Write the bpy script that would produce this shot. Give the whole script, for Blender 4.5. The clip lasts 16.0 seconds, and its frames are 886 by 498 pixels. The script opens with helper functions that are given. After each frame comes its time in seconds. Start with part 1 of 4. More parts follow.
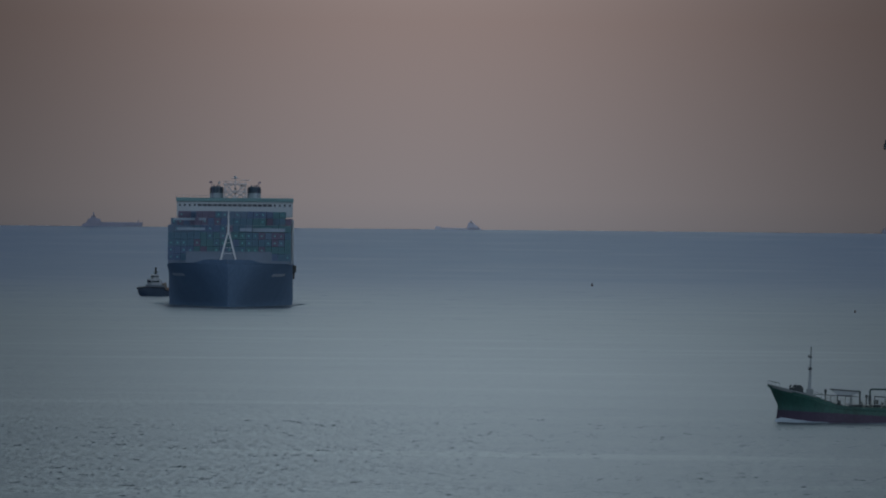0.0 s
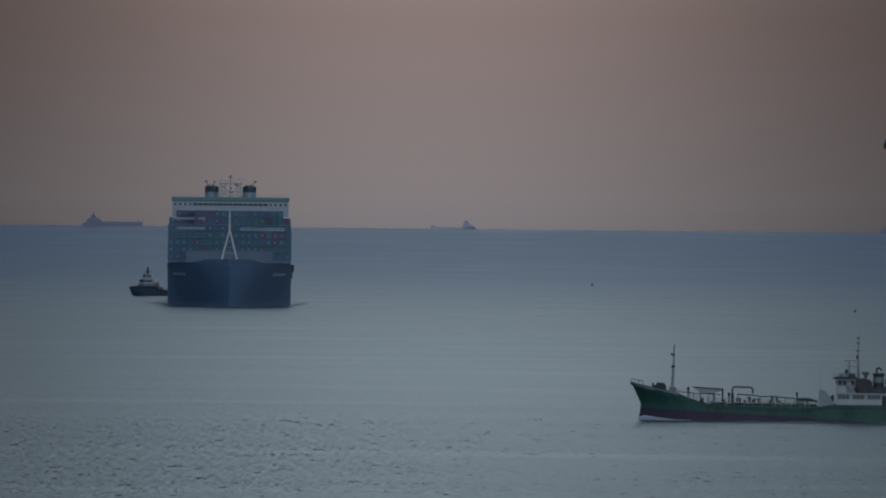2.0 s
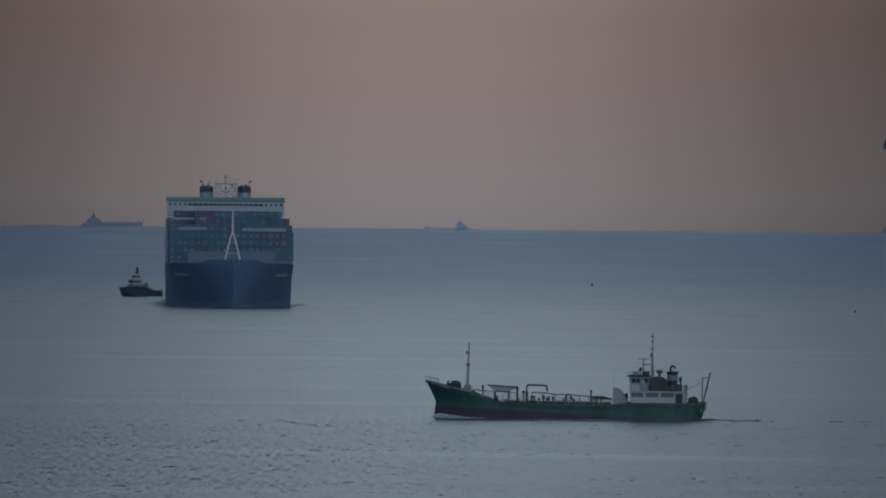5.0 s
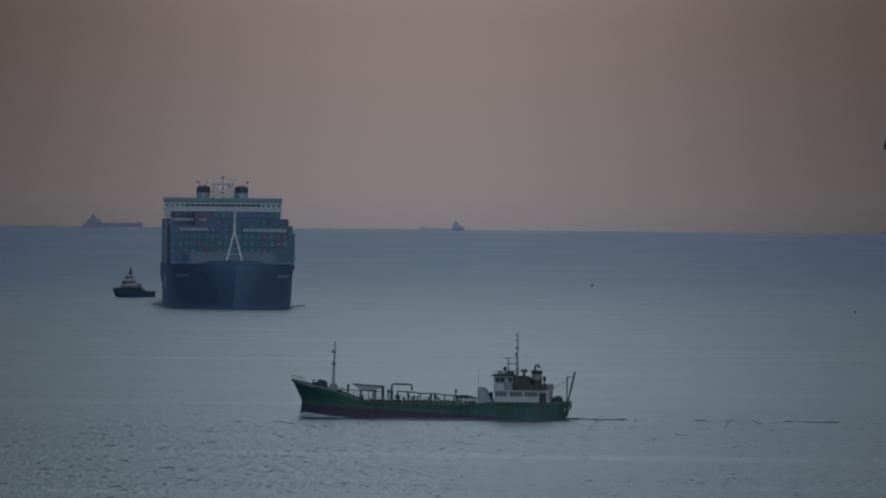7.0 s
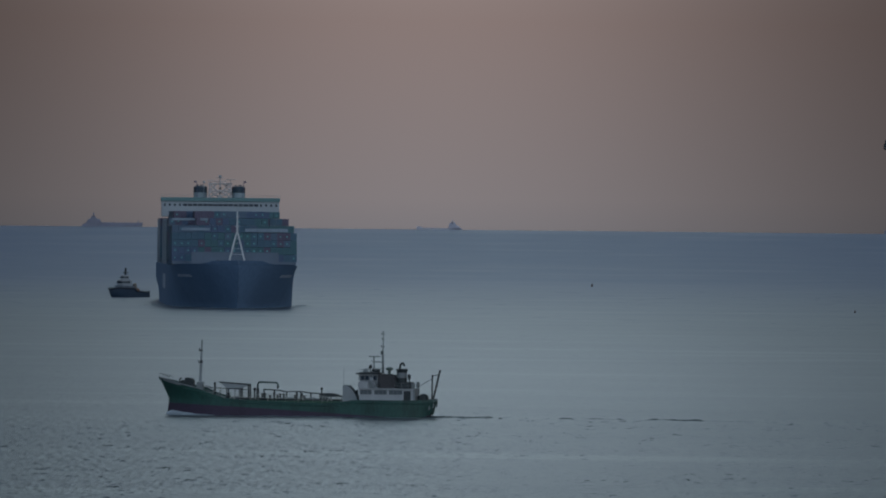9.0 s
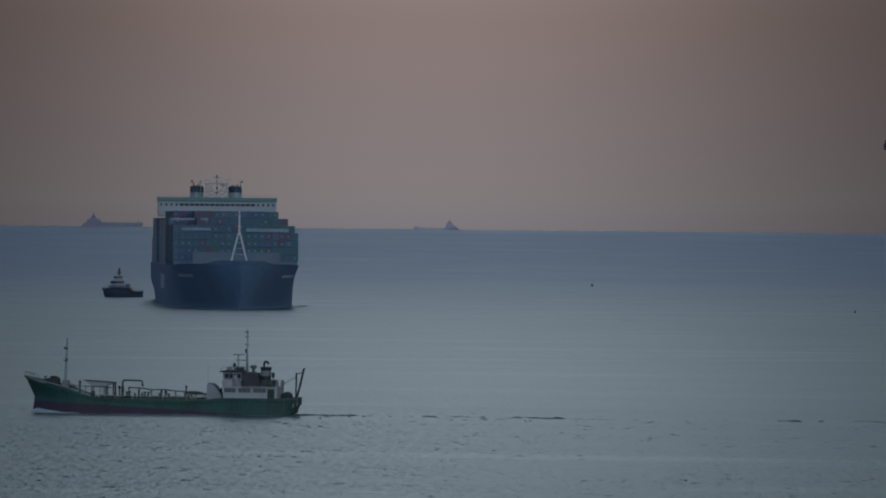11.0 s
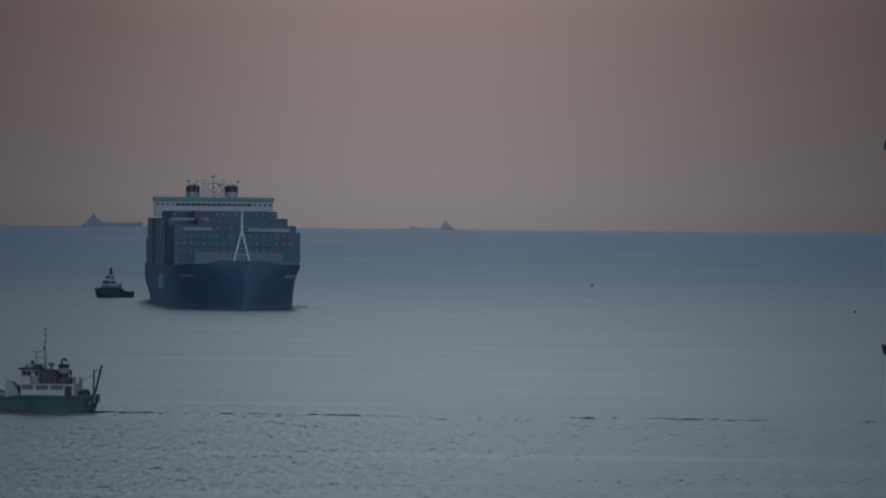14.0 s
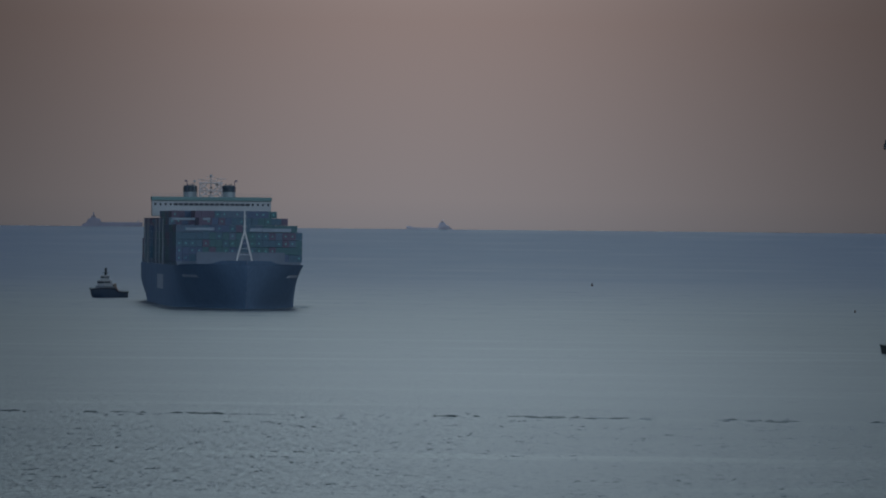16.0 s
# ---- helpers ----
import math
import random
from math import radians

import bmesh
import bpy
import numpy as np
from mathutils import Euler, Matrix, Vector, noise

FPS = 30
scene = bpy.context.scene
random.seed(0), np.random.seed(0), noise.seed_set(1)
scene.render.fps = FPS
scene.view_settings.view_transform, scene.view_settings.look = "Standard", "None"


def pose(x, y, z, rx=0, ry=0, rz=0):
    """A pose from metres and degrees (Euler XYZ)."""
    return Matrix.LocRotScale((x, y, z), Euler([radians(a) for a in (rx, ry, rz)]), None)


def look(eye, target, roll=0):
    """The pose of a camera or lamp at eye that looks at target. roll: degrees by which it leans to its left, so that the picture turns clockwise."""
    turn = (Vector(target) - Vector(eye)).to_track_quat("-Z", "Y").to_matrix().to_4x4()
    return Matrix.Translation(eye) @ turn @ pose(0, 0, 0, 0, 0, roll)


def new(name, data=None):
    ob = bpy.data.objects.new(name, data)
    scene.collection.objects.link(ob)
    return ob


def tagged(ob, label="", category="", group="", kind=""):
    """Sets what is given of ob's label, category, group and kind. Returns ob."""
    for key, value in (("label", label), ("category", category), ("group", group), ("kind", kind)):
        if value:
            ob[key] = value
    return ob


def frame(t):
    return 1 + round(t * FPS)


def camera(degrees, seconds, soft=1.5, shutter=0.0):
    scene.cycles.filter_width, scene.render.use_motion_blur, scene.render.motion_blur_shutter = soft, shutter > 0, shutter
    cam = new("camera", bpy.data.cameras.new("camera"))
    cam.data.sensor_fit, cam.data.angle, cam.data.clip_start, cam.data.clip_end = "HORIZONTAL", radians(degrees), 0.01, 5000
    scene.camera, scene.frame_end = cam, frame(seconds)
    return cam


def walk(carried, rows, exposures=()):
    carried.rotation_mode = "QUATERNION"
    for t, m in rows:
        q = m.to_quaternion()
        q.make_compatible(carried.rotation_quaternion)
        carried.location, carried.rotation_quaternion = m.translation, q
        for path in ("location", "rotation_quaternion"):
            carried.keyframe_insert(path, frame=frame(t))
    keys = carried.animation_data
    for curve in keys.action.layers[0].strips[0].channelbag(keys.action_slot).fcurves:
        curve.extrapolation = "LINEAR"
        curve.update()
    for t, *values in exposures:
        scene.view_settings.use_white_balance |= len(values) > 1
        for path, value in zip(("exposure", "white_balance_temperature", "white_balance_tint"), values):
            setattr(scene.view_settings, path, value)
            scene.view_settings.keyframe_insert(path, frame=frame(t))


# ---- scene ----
EYE = 30.8
cam = camera(6.734, 16.0, soft=2.0)


def aim(dip):
    return look((0, 0, EYE), (0, 1000, EYE - 1000 * math.tan(radians(dip))), 0.548)


# a tripod that sags and recovers by hundredths of a degree
walk(cam, [(t, aim(0.1613 + d)) for t, d in (
    (0, 0.0), (0.5, 0.002), (1, 0.004), (4, 0.005), (6.5, -0.003), (9, -0.002), (12, -0.001), (16, 0.0))])

# ---- world, sun ----
SUN_UP, SUN_TURN = 1.5, 180.0
world = bpy.data.worlds.new("dusk_sky")
scene.world = world
world.use_nodes = True
wn, wl = world.node_tree.nodes, world.node_tree.links


def wmath(op, a, b=None):
    n = wn.new("ShaderNodeMath")
    n.operation = op
    for i, v in enumerate((a, b)):
        if v is None:
            continue
        if isinstance(v, (int, float)):
            n.inputs[i].default_value = v
        else:
            wl.new(v, n.inputs[i])
    return n.outputs[0]


def ramp_set(ramp, stops):
    el = ramp.color_ramp.elements
    while len(el) < len(stops):
        el.new(0.5)
    for e, (p, c) in zip(el, stops):
        e.position, e.color = p, (*c, 1)


tc = wn.new("ShaderNodeTexCoord")
sep = wn.new("ShaderNodeSeparateXYZ")
wl.new(tc.outputs["Generated"], sep.inputs[0])
haze = wn.new("ShaderNodeValToRGB")
# stops past 0.03 lie above the view, raised to brighten the sea's reflection
ramp_set(haze, [(0.0, (0.190, 0.177, 0.188)), (0.003, (0.212, 0.190, 0.196)), (0.03, (0.240, 0.182, 0.170)), (0.10, (0.74, 0.89, 0.995)),
                (0.26, (1.12, 1.46, 1.70)), (0.46, (1.12, 1.49, 1.79)), (0.75, (0.20, 0.34, 0.60))])
wl.new(sep.outputs["Z"], haze.inputs[0])
nishita = wn.new("ShaderNodeTexSky")
nishita.sky_type = "NISHITA"
nishita.sun_disc = False
nishita.sun_elevation, nishita.sun_rotation = radians(SUN_UP), radians(SUN_TURN)
nishita.dust_density = 4.0
# side falloff put into the sky colour to imitate lens vignetting
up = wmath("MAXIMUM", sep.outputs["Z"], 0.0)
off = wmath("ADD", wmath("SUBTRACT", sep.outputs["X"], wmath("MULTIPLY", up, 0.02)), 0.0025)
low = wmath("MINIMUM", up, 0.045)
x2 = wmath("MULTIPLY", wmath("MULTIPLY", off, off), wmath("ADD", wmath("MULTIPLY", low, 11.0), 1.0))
vignette = wmath("POWER", math.e, wmath("MULTIPLY", x2, -330.0))
# above the low haze the side sky is dimmed, so the sea darkens sideways
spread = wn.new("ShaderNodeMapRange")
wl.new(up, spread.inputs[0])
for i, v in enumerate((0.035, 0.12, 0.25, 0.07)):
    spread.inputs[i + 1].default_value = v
vignette = wmath("ADD", wmath("MULTIPLY", vignette, 0.78), spread.outputs[0])
hazy = wn.new("ShaderNodeMix")
hazy.data_type, hazy.blend_type = "RGBA", "MULTIPLY"
hazy.inputs[0].default_value = 1.0
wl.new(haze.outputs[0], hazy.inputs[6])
wl.new(vignette, hazy.inputs[7])
high = wn.new("ShaderNodeMapRange")
wl.new(sep.outputs["Z"], high.inputs[0])
high.inputs[1].default_value, high.inputs[2].default_value = 0.5, 0.9
dim = wn.new("ShaderNodeMix")
dim.data_type, dim.blend_type = "RGBA", "MULTIPLY"
dim.inputs[0].default_value = 1.0
wl.new(nishita.outputs[0], dim.inputs[6])
dim.inputs[7].default_value = (0.12, 0.12, 0.12, 1)
both = wn.new("ShaderNodeMix")
both.data_type = "RGBA"
wl.new(high.outputs[0], both.inputs[0])
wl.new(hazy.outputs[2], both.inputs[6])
wl.new(dim.outputs[2], both.inputs[7])
bg = wn["Background"]
# the sun has set behind the camera: that half of the sky is still bright
rear = wn.new("ShaderNodeMapRange")
rear.interpolation_type = "SMOOTHSTEP"
wl.new(sep.outputs["Y"], rear.inputs[0])
rear.inputs[1].default_value, rear.inputs[2].default_value = 0.3, -0.8
lit = wn.new("ShaderNodeMix")
lit.data_type, lit.blend_type = "RGBA", "ADD"
wl.new(rear.outputs[0], lit.inputs[0])
wl.new(both.outputs[2], lit.inputs[6])
lit.inputs[7].default_value = (0.25, 0.34, 0.49, 1)
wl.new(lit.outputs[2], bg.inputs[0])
bg.inputs[1].default_value = 1.0

sun = new("sun", bpy.data.lights.new("sun", "SUN"))
sun.data.energy, sun.data.angle, sun.data.color = 0.24, radians(20), (0.95, 0.97, 1.0)
sun.matrix_world = look((0, 0, 100), (-46, 86, 80))
scene.view_settings.exposure = 0.0


# ---- materials ----
def mat(name, color, rough=0.5, metal=0.0, vary=0.25, scale=1.0, bump=0.0, spec=0.5, streak=(1, 1, 1)):
    """A painted or worn surface with variation at two scales."""
    m = bpy.data.materials.new(name)
    m.use_nodes = True
    n, l = m.node_tree.nodes, m.node_tree.links
    p = n["Principled BSDF"]
    p.inputs["Roughness"].default_value, p.inputs["Metallic"].default_value = rough, metal
    p.inputs["Specular IOR Level"].default_value = spec
    co = n.new("ShaderNodeTexCoord")
    mp = n.new("ShaderNodeMapping")
    mp.inputs["Scale"].default_value = streak
    l.new(co.outputs["Object"], mp.inputs[0])
    big, fine = n.new("ShaderNodeTexNoise"), n.new("ShaderNodeTexNoise")
    for t, k in ((big, 0.35), (fine, 4.0)):
        l.new(mp.outputs[0], t.inputs["Vector"])
        t.inputs["Scale"].default_value, t.inputs["Detail"].default_value = scale * k, 5
    add = n.new("ShaderNodeMath")
    add.operation = "ADD"
    l.new(big.outputs[0], add.inputs[0])
    l.new(fine.outputs[0], add.inputs[1])
    r = n.new("ShaderNodeMapRange")
    r.inputs[1].default_value, r.inputs[2].default_value = 0.6, 1.4
    r.inputs[3].default_value, r.inputs[4].default_value = 1 - vary, 1 + vary
    l.new(add.outputs[0], r.inputs[0])
    mul = n.new("ShaderNodeMix")
    mul.data_type, mul.blend_type = "RGBA", "MULTIPLY"
    mul.inputs[0].default_value, mul.inputs[6].default_value = 1.0, (*color, 1)
    l.new(r.outputs[0], mul.inputs[7])
    l.new(mul.outputs[2], p.inputs["Base Color"])
    if bump:
        b = n.new("ShaderNodeBump")
        b.inputs["Strength"].default_value, b.inputs["Distance"].default_value = bump, 0.05
        l.new(fine.outputs[0], b.inputs["Height"])
        l.new(b.outputs[0], p.inputs["Normal"])
    return m


def water_mat():
    m = bpy.data.materials.new("sea_water")
    m.use_nodes = True
    n, l = m.node_tree.nodes, m.node_tree.links
    p = n["Principled BSDF"]
    p.inputs["IOR"].default_value = 1.333
    co = n.new("ShaderNodeTexCoord")

    def noise(scale, detail, stretch):
        mp = n.new("ShaderNodeMapping")
        mp.inputs["Scale"].default_value = stretch
        l.new(co.outputs["Object"], mp.inputs[0])
        t = n.new("ShaderNodeTexNoise")
        t.inputs["Scale"].default_value, t.inputs["Detail"].default_value = scale, detail
        l.new(mp.outputs[0], t.inputs["Vector"])
        return t.outputs[0]

    def mth(op, a, b):
        k = n.new("ShaderNodeMath")
        k.operation = op
        for i, v in enumerate((a, b)):
            if isinstance(v, (int, float)):
                k.inputs[i].default_value = v
            else:
                l.new(v, k.inputs[i])
        return k.outputs[0]

    def rng(v, a, b, c, d):
        k = n.new("ShaderNodeMapRange")
        l.new(v, k.inputs[0])
        for i, x in enumerate((a, b, c, d)):
            k.inputs[i + 1].default_value = x
        return k.outputs[0]

    ripple = noise(0.85, 4, (0.62, 0.45, 1))      # wavelets
    chop = noise(0.16, 2, (0.5, 0.5, 1))        # longer chop
    slick = noise(0.012, 5, (0.45, 1.6, 1))      # calm and ruffled belts
    lane = noise(0.02, 2, (0.35, 1.2, 1))      # smooth lanes between the ruffled belts
    sx = n.new("ShaderNodeSeparateXYZ")
    l.new(co.outputs["Object"], sx.inputs[0])
    # roughness rises and bump weakens with distance from the camera
    offshore = rng(sx.outputs["Y"], 1500.0, 4700.0, 0.0, 1.0)
    fleck = noise(1.3, 4, (0.6, 0.45, 1))
    belt = noise(0.05, 4, (0.5, 0.55, 1))      # cat's-paws of wind
    inshore = rng(sx.outputs["Y"], 900.0, 1500.0, 1.0, 0.42)
    calm = rng(sx.outputs["Y"], 1700.0, 3000.0, 1.0, 0.3)
    height = mth("ADD", mth("MULTIPLY", rng(fleck, 0.60, 0.74, 0.0, 1.0), 0.5), mth("ADD", mth("MULTIPLY", rng(ripple, 0.42, 0.75, 0.0, 1.0), 0.42), mth("MULTIPLY", chop, 0.5)))
    b = n.new("ShaderNodeBump")
    b.inputs["Distance"].default_value = 1.0
    l.new(mth("MULTIPLY", rng(belt, 0.38, 0.64, 0.34, 0.56), mth("MULTIPLY", inshore, calm)), b.inputs["Strength"])
    l.new(height, b.inputs["Height"])
    l.new(b.outputs[0], p.inputs["Normal"])
    l.new(mth("ADD", mth("MULTIPLY", offshore, 0.10), mth("ADD", mth("ADD", rng(slick, 0.35, 0.65, 0.331, 0.345), rng(lane, 0.58, 0.68, 0.0, -0.028)), rng(belt, 0.38, 0.64, 0.006, -0.006))), p.inputs["Roughness"])
    # base colour goes from green-grey to blue with distance from the camera
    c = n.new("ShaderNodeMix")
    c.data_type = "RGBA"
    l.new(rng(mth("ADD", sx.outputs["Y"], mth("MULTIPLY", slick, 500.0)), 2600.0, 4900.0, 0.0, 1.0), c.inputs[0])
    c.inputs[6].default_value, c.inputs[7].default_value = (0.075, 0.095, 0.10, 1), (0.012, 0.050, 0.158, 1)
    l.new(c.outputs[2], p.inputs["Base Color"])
    return m


WATER = water_mat()
FOAM = mat("sea_foam", (0.34, 0.38, 0.40), 0.8, vary=0.4, scale=2.0, bump=0.4)
SPRAY = mat("broken_water", (0.24, 0.285, 0.31), 0.7, vary=0.4, scale=1.0, bump=0.4)
# container ship
# air haze is put into the hull, white and box base colours
HULL_BLUE = mat("hull_navy_hazed", (0.130, 0.208, 0.310), 0.6, vary=0.2, spec=0.2, scale=0.25, streak=(1, 1, 0.2))
DECK_GREY = mat("deck_grey_paint", (0.125, 0.16, 0.20), 0.7, vary=0.2, scale=0.5)
SHIP_WHITE = mat("ship_white_paint", (0.31, 0.345, 0.36), 0.5, vary=0.08, scale=0.4)
ROOF_GREEN = mat("roof_green_paint", (0.10, 0.20, 0.20), 0.5, vary=0.15, scale=0.4)
GLASS_DARK = mat("dark_window_glass", (0.02, 0.03, 0.04), 0.12, vary=0.1)
BOW_MARK = mat("pale_bow_mark", (0.36, 0.42, 0.48), 0.6, vary=0.2)
MAST_WHITE = mat("mast_white_paint", (0.56, 0.57, 0.56), 0.5, vary=0.08)
FUNNEL_PALE = mat("funnel_pale_paint", (0.30, 0.37, 0.39), 0.5, vary=0.2, scale=0.4)
BULWARK = mat("bulwark_dark_navy", (0.095, 0.155, 0.235), 0.6, vary=0.2, spec=0.2)
FUNNEL_DARK = mat("funnel_dark_paint", (0.03, 0.055, 0.075), 0.5, vary=0.2)
LATTICE_PALE = mat("lattice_buff_paint", (0.48, 0.43, 0.41), 0.5, vary=0.08)
MARK_PALE = mat("pale_hull_mark", (0.38, 0.44, 0.50), 0.6, vary=0.15)
# box colours are greyed and blued to carry the haze
BOXES = [mat("box_" + k, c, 0.55, vary=0.3, scale=0.8, streak=(1, 1, 0.3)) for k, c in (
    ("teal", (0.056, 0.122, 0.170)), ("green", (0.050, 0.130, 0.148)), ("maroon", (0.100, 0.086, 0.132)),
    ("navy", (0.065, 0.108, 0.180)), ("slate", (0.080, 0.130, 0.186)), ("pale", (0.22, 0.28, 0.33)))]
LOCK_STEEL = mat("galvanised_rod", (0.12, 0.36, 0.34), 0.5, vary=0.2)
# tanker
T_GREEN = mat("tanker_green_paint", (0.018, 0.067, 0.052), 0.5, vary=0.45, scale=0.8, streak=(1, 1, 0.3))
T_RED = mat("boot_topping_red", (0.040, 0.026, 0.046), 0.6, vary=0.35, scale=0.8)
T_WHITE = mat("tanker_white_paint", (0.365, 0.375, 0.37), 0.5, vary=0.15, scale=0.9, streak=(1, 1, 0.3))
WHEEL_GREY = mat("wheelhouse_dull_white", (0.21, 0.225, 0.222), 0.5, vary=0.2, scale=0.9)
T_GREY = mat("tanker_grey_steel", (0.19, 0.205, 0.20), 0.6, vary=0.25, scale=1.2)
T_DARK = mat("tanker_dark_steel", (0.026, 0.033, 0.034), 0.6, vary=0.3, scale=1.5)
T_DECK = mat("tanker_deck_green", (0.05, 0.11, 0.07), 0.7, vary=0.3, scale=1.0)
RAIL_BUFF = mat("rail_buff_paint", (0.36, 0.36, 0.31), 0.6, vary=0.2)
CANVAS = mat("grey_canvas", (0.28, 0.30, 0.30), 0.9, vary=0.15, scale=2.0, bump=0.5)
ARCH_GREEN = mat("arch_dark_green", (0.03, 0.06, 0.055), 0.6, vary=0.3, scale=1.5)
VENT_GREEN = mat("vent_grey_green", (0.10, 0.13, 0.115), 0.6, vary=0.25)
FUNNEL_GREY = mat("funnel_band_grey", (0.17, 0.185, 0.185), 0.6, vary=0.25, scale=1.5)
RUBBER = mat("black_rubber", (0.03, 0.035, 0.045), 0.8, vary=0.3)
TUG_BLUE = mat("tug_dark_paint", (0.034, 0.056, 0.085), 0.5, vary=0.25)
TUG_HOUSE = mat("tug_house_grey", (0.15, 0.17, 0.19), 0.6, vary=0.2)
BUFF = mat("buff_paint", (0.24, 0.19, 0.15), 0.6, vary=0.2)
BROWN_COVER = mat("brown_cover", (0.056, 0.052, 0.053), 0.8, vary=0.25, scale=1.5, bump=0.3)
PANE_DULL = mat("dull_window_pane", (0.085, 0.10, 0.105), 0.35, vary=0.2)
RUST = mat("rusty_orange", (0.28, 0.12, 0.06), 0.7, vary=0.3)
# distance haze is painted into both greys of the horizon ships
FAR_HAZE_GREY = mat("far_ship_hazed_grey", (0.24, 0.24, 0.28), 0.8, vary=0.12, scale=0.1)
FAR_HAZE_PALE = mat("far_ship_hazed_pale", (0.46, 0.45, 0.49), 0.8, vary=0.12, scale=0.1)
BUOY = mat("buoy_dark_red", (0.06, 0.02, 0.02), 0.6, vary=0.3)


# ---- mesh helpers ----
def box(bm, x0, x1, y0, y1, z0, z1, bevel=0.0):
    v = [bm.verts.new((x, y, z)) for x in (x0, x1) for y in (y0, y1) for z in (z0, z1)]
    fs = [bm.faces.new([v[i] for i in q]) for q in (
        (0, 1, 3, 2), (4, 6, 7, 5), (0, 4, 5, 1), (2, 3, 7, 6), (0, 2, 6, 4), (1, 5, 7, 3))]
    if bevel:
        es = {e for f in fs for e in f.edges}
        bmesh.ops.bevel(bm, geom=list(es), offset=bevel, segments=2, affect="EDGES", profile=0.5)
    return fs


def tube(bm, p, q, r, r2=None, n=8):
    p, q = Vector(p), Vector(q)
    w = (q - p).normalized()
    a = w.orthogonal().normalized()
    b = w.cross(a)
    r2 = r if r2 is None else r2
    rings = []
    for c, k in ((p, r), (q, r2)):
        rings.append([bm.verts.new(c + (a * math.cos(i * math.tau / n) + b * math.sin(i * math.tau / n)) * k) for i in range(n)])
    for i in range(n):
        bm.faces.new((rings[0][i], rings[0][(i + 1) % n], rings[1][(i + 1) % n], rings[1][i]))
    bm.faces.new(rings[0][::-1])
    bm.faces.new(rings[1])


def pipe(bm, pts, r, n=8):
    for p, q in zip(pts, pts[1:]):
        tube(bm, p, q, r, n=n)


def lathe(bm, x, y, prof, n=14, sy=1.0):
    rings = [[bm.verts.new((x + r * math.cos(i * math.tau / n), y + sy * r * math.sin(i * math.tau / n), z)) for i in range(n)]
             for r, z in prof]
    for a, b in zip(rings, rings[1:]):
        for i in range(n):
            bm.faces.new((a[i], a[(i + 1) % n], b[(i + 1) % n], b[i]))
    bm.faces.new(rings[0][::-1])
    bm.faces.new(rings[-1])


def loft(bm, sections):
    rows = [[bm.verts.new(p) for p in s] for s in sections]
    k = len(rows[0])
    for a, b in zip(rows, rows[1:]):
        for i in range(k):
            bm.faces.new((a[i], a[(i + 1) % k], b[(i + 1) % k], b[i]))
    bm.faces.new(rows[0][::-1])
    bm.faces.new(rows[-1])


def prism(bm, outline, y0, y1):
    """A side outline of (x, z) drawn out from y0 to y1."""
    loft(bm, [[(x, y0, z) for x, z in outline], [(x, y1, z) for x, z in outline]])


def part(name, bm, material, parent=None, label="", smooth=False):
    me = bpy.data.meshes.new(name)
    bmesh.ops.recalc_face_normals(bm, faces=bm.faces[:])
    bm.to_mesh(me)
    bm.free()
    for m in (material if isinstance(material, (list, tuple)) else (material,)):
        me.materials.append(m)
    if smooth:
        for p in me.polygons:
            p.use_smooth = True
        me.set_sharp_from_angle(angle=0.7)
    ob = new(name, me)
    ob.parent = parent
    if label:
        tagged(ob, label)
    return ob


def lerp(pts, x):
    for (a, u), (b, v) in zip(pts, pts[1:]):
        if x <= b:
            return u + (v - u) * max(0.0, (x - a) / (b - a))
    return pts[-1][1]


# ---- the sea: one sheet to the horizon ----
def sea():
    bm = bmesh.new()
    radii = [0, 60, 250, 600, 850, 1100, 1500, 2000, 2600, 3200, 3800, 4150]
    radii += [4150 + 800 * i / 16 for i in range(1, 17)] + [4975]
    n = 128
    rows = []
    for r in radii:
        # bent up to eye height past 4150 m to fit the camera's view
        t = max(0.0, min(1.0, (r - 4150) / 800))
        z = (EYE - 1.1) * t ** 1.6 if r <= 4950 else EYE - 5
        rows.append([bm.verts.new((0, 0, 0))] if r == 0 else
                    [bm.verts.new((r * math.sin(i * math.tau / n), r * math.cos(i * math.tau / n), z)) for i in range(n)])
    for a, b in zip(rows, rows[1:]):
        for i in range(n):
            j = (i + 1) % n
            bm.faces.new((a[0], b[i], b[j]) if len(a) == 1 else (a[i], b[i], b[j], a[j]))
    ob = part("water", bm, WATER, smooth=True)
    return tagged(ob, "grey-blue evening sea with small wind ripples", "sea", kind="structure")


# ---- container ship: y runs aft from the stem, z up from the waterline ----
BEAM = 24.2


def ship_deck(s):
    return lerp([(0, 16.3), (30, 16.1), (60, 15.7), (340, 15.6)], s)


def ship_stem(z):
    return 11.0 * (1 - max(0.0, min(1.0, z / 16.4))) ** 1.2


def ship_half(s, z):
    """Fine at the waterline, flaring out hard to the deck."""
    q = max(0.0, min(1.05, z / 15.8))
    x = max(0.0, min(1.0, (s - ship_stem(z)) / 104))
    fine = BEAM * (1 - (1 - x) ** 2.0)
    x = max(0.0, min(1.0, (s - ship_stem(z)) / 66))
    full = BEAM * (1 - (1 - x) ** 3.2)
    w = fine + (full - fine) * q ** 1.15
    if s > 250:
        w *= 1 - 0.14 * max(0.0, 1 - z / 9) * ((s - 250) / 90) ** 1.7
    return max(min(w, BEAM), 0.2)


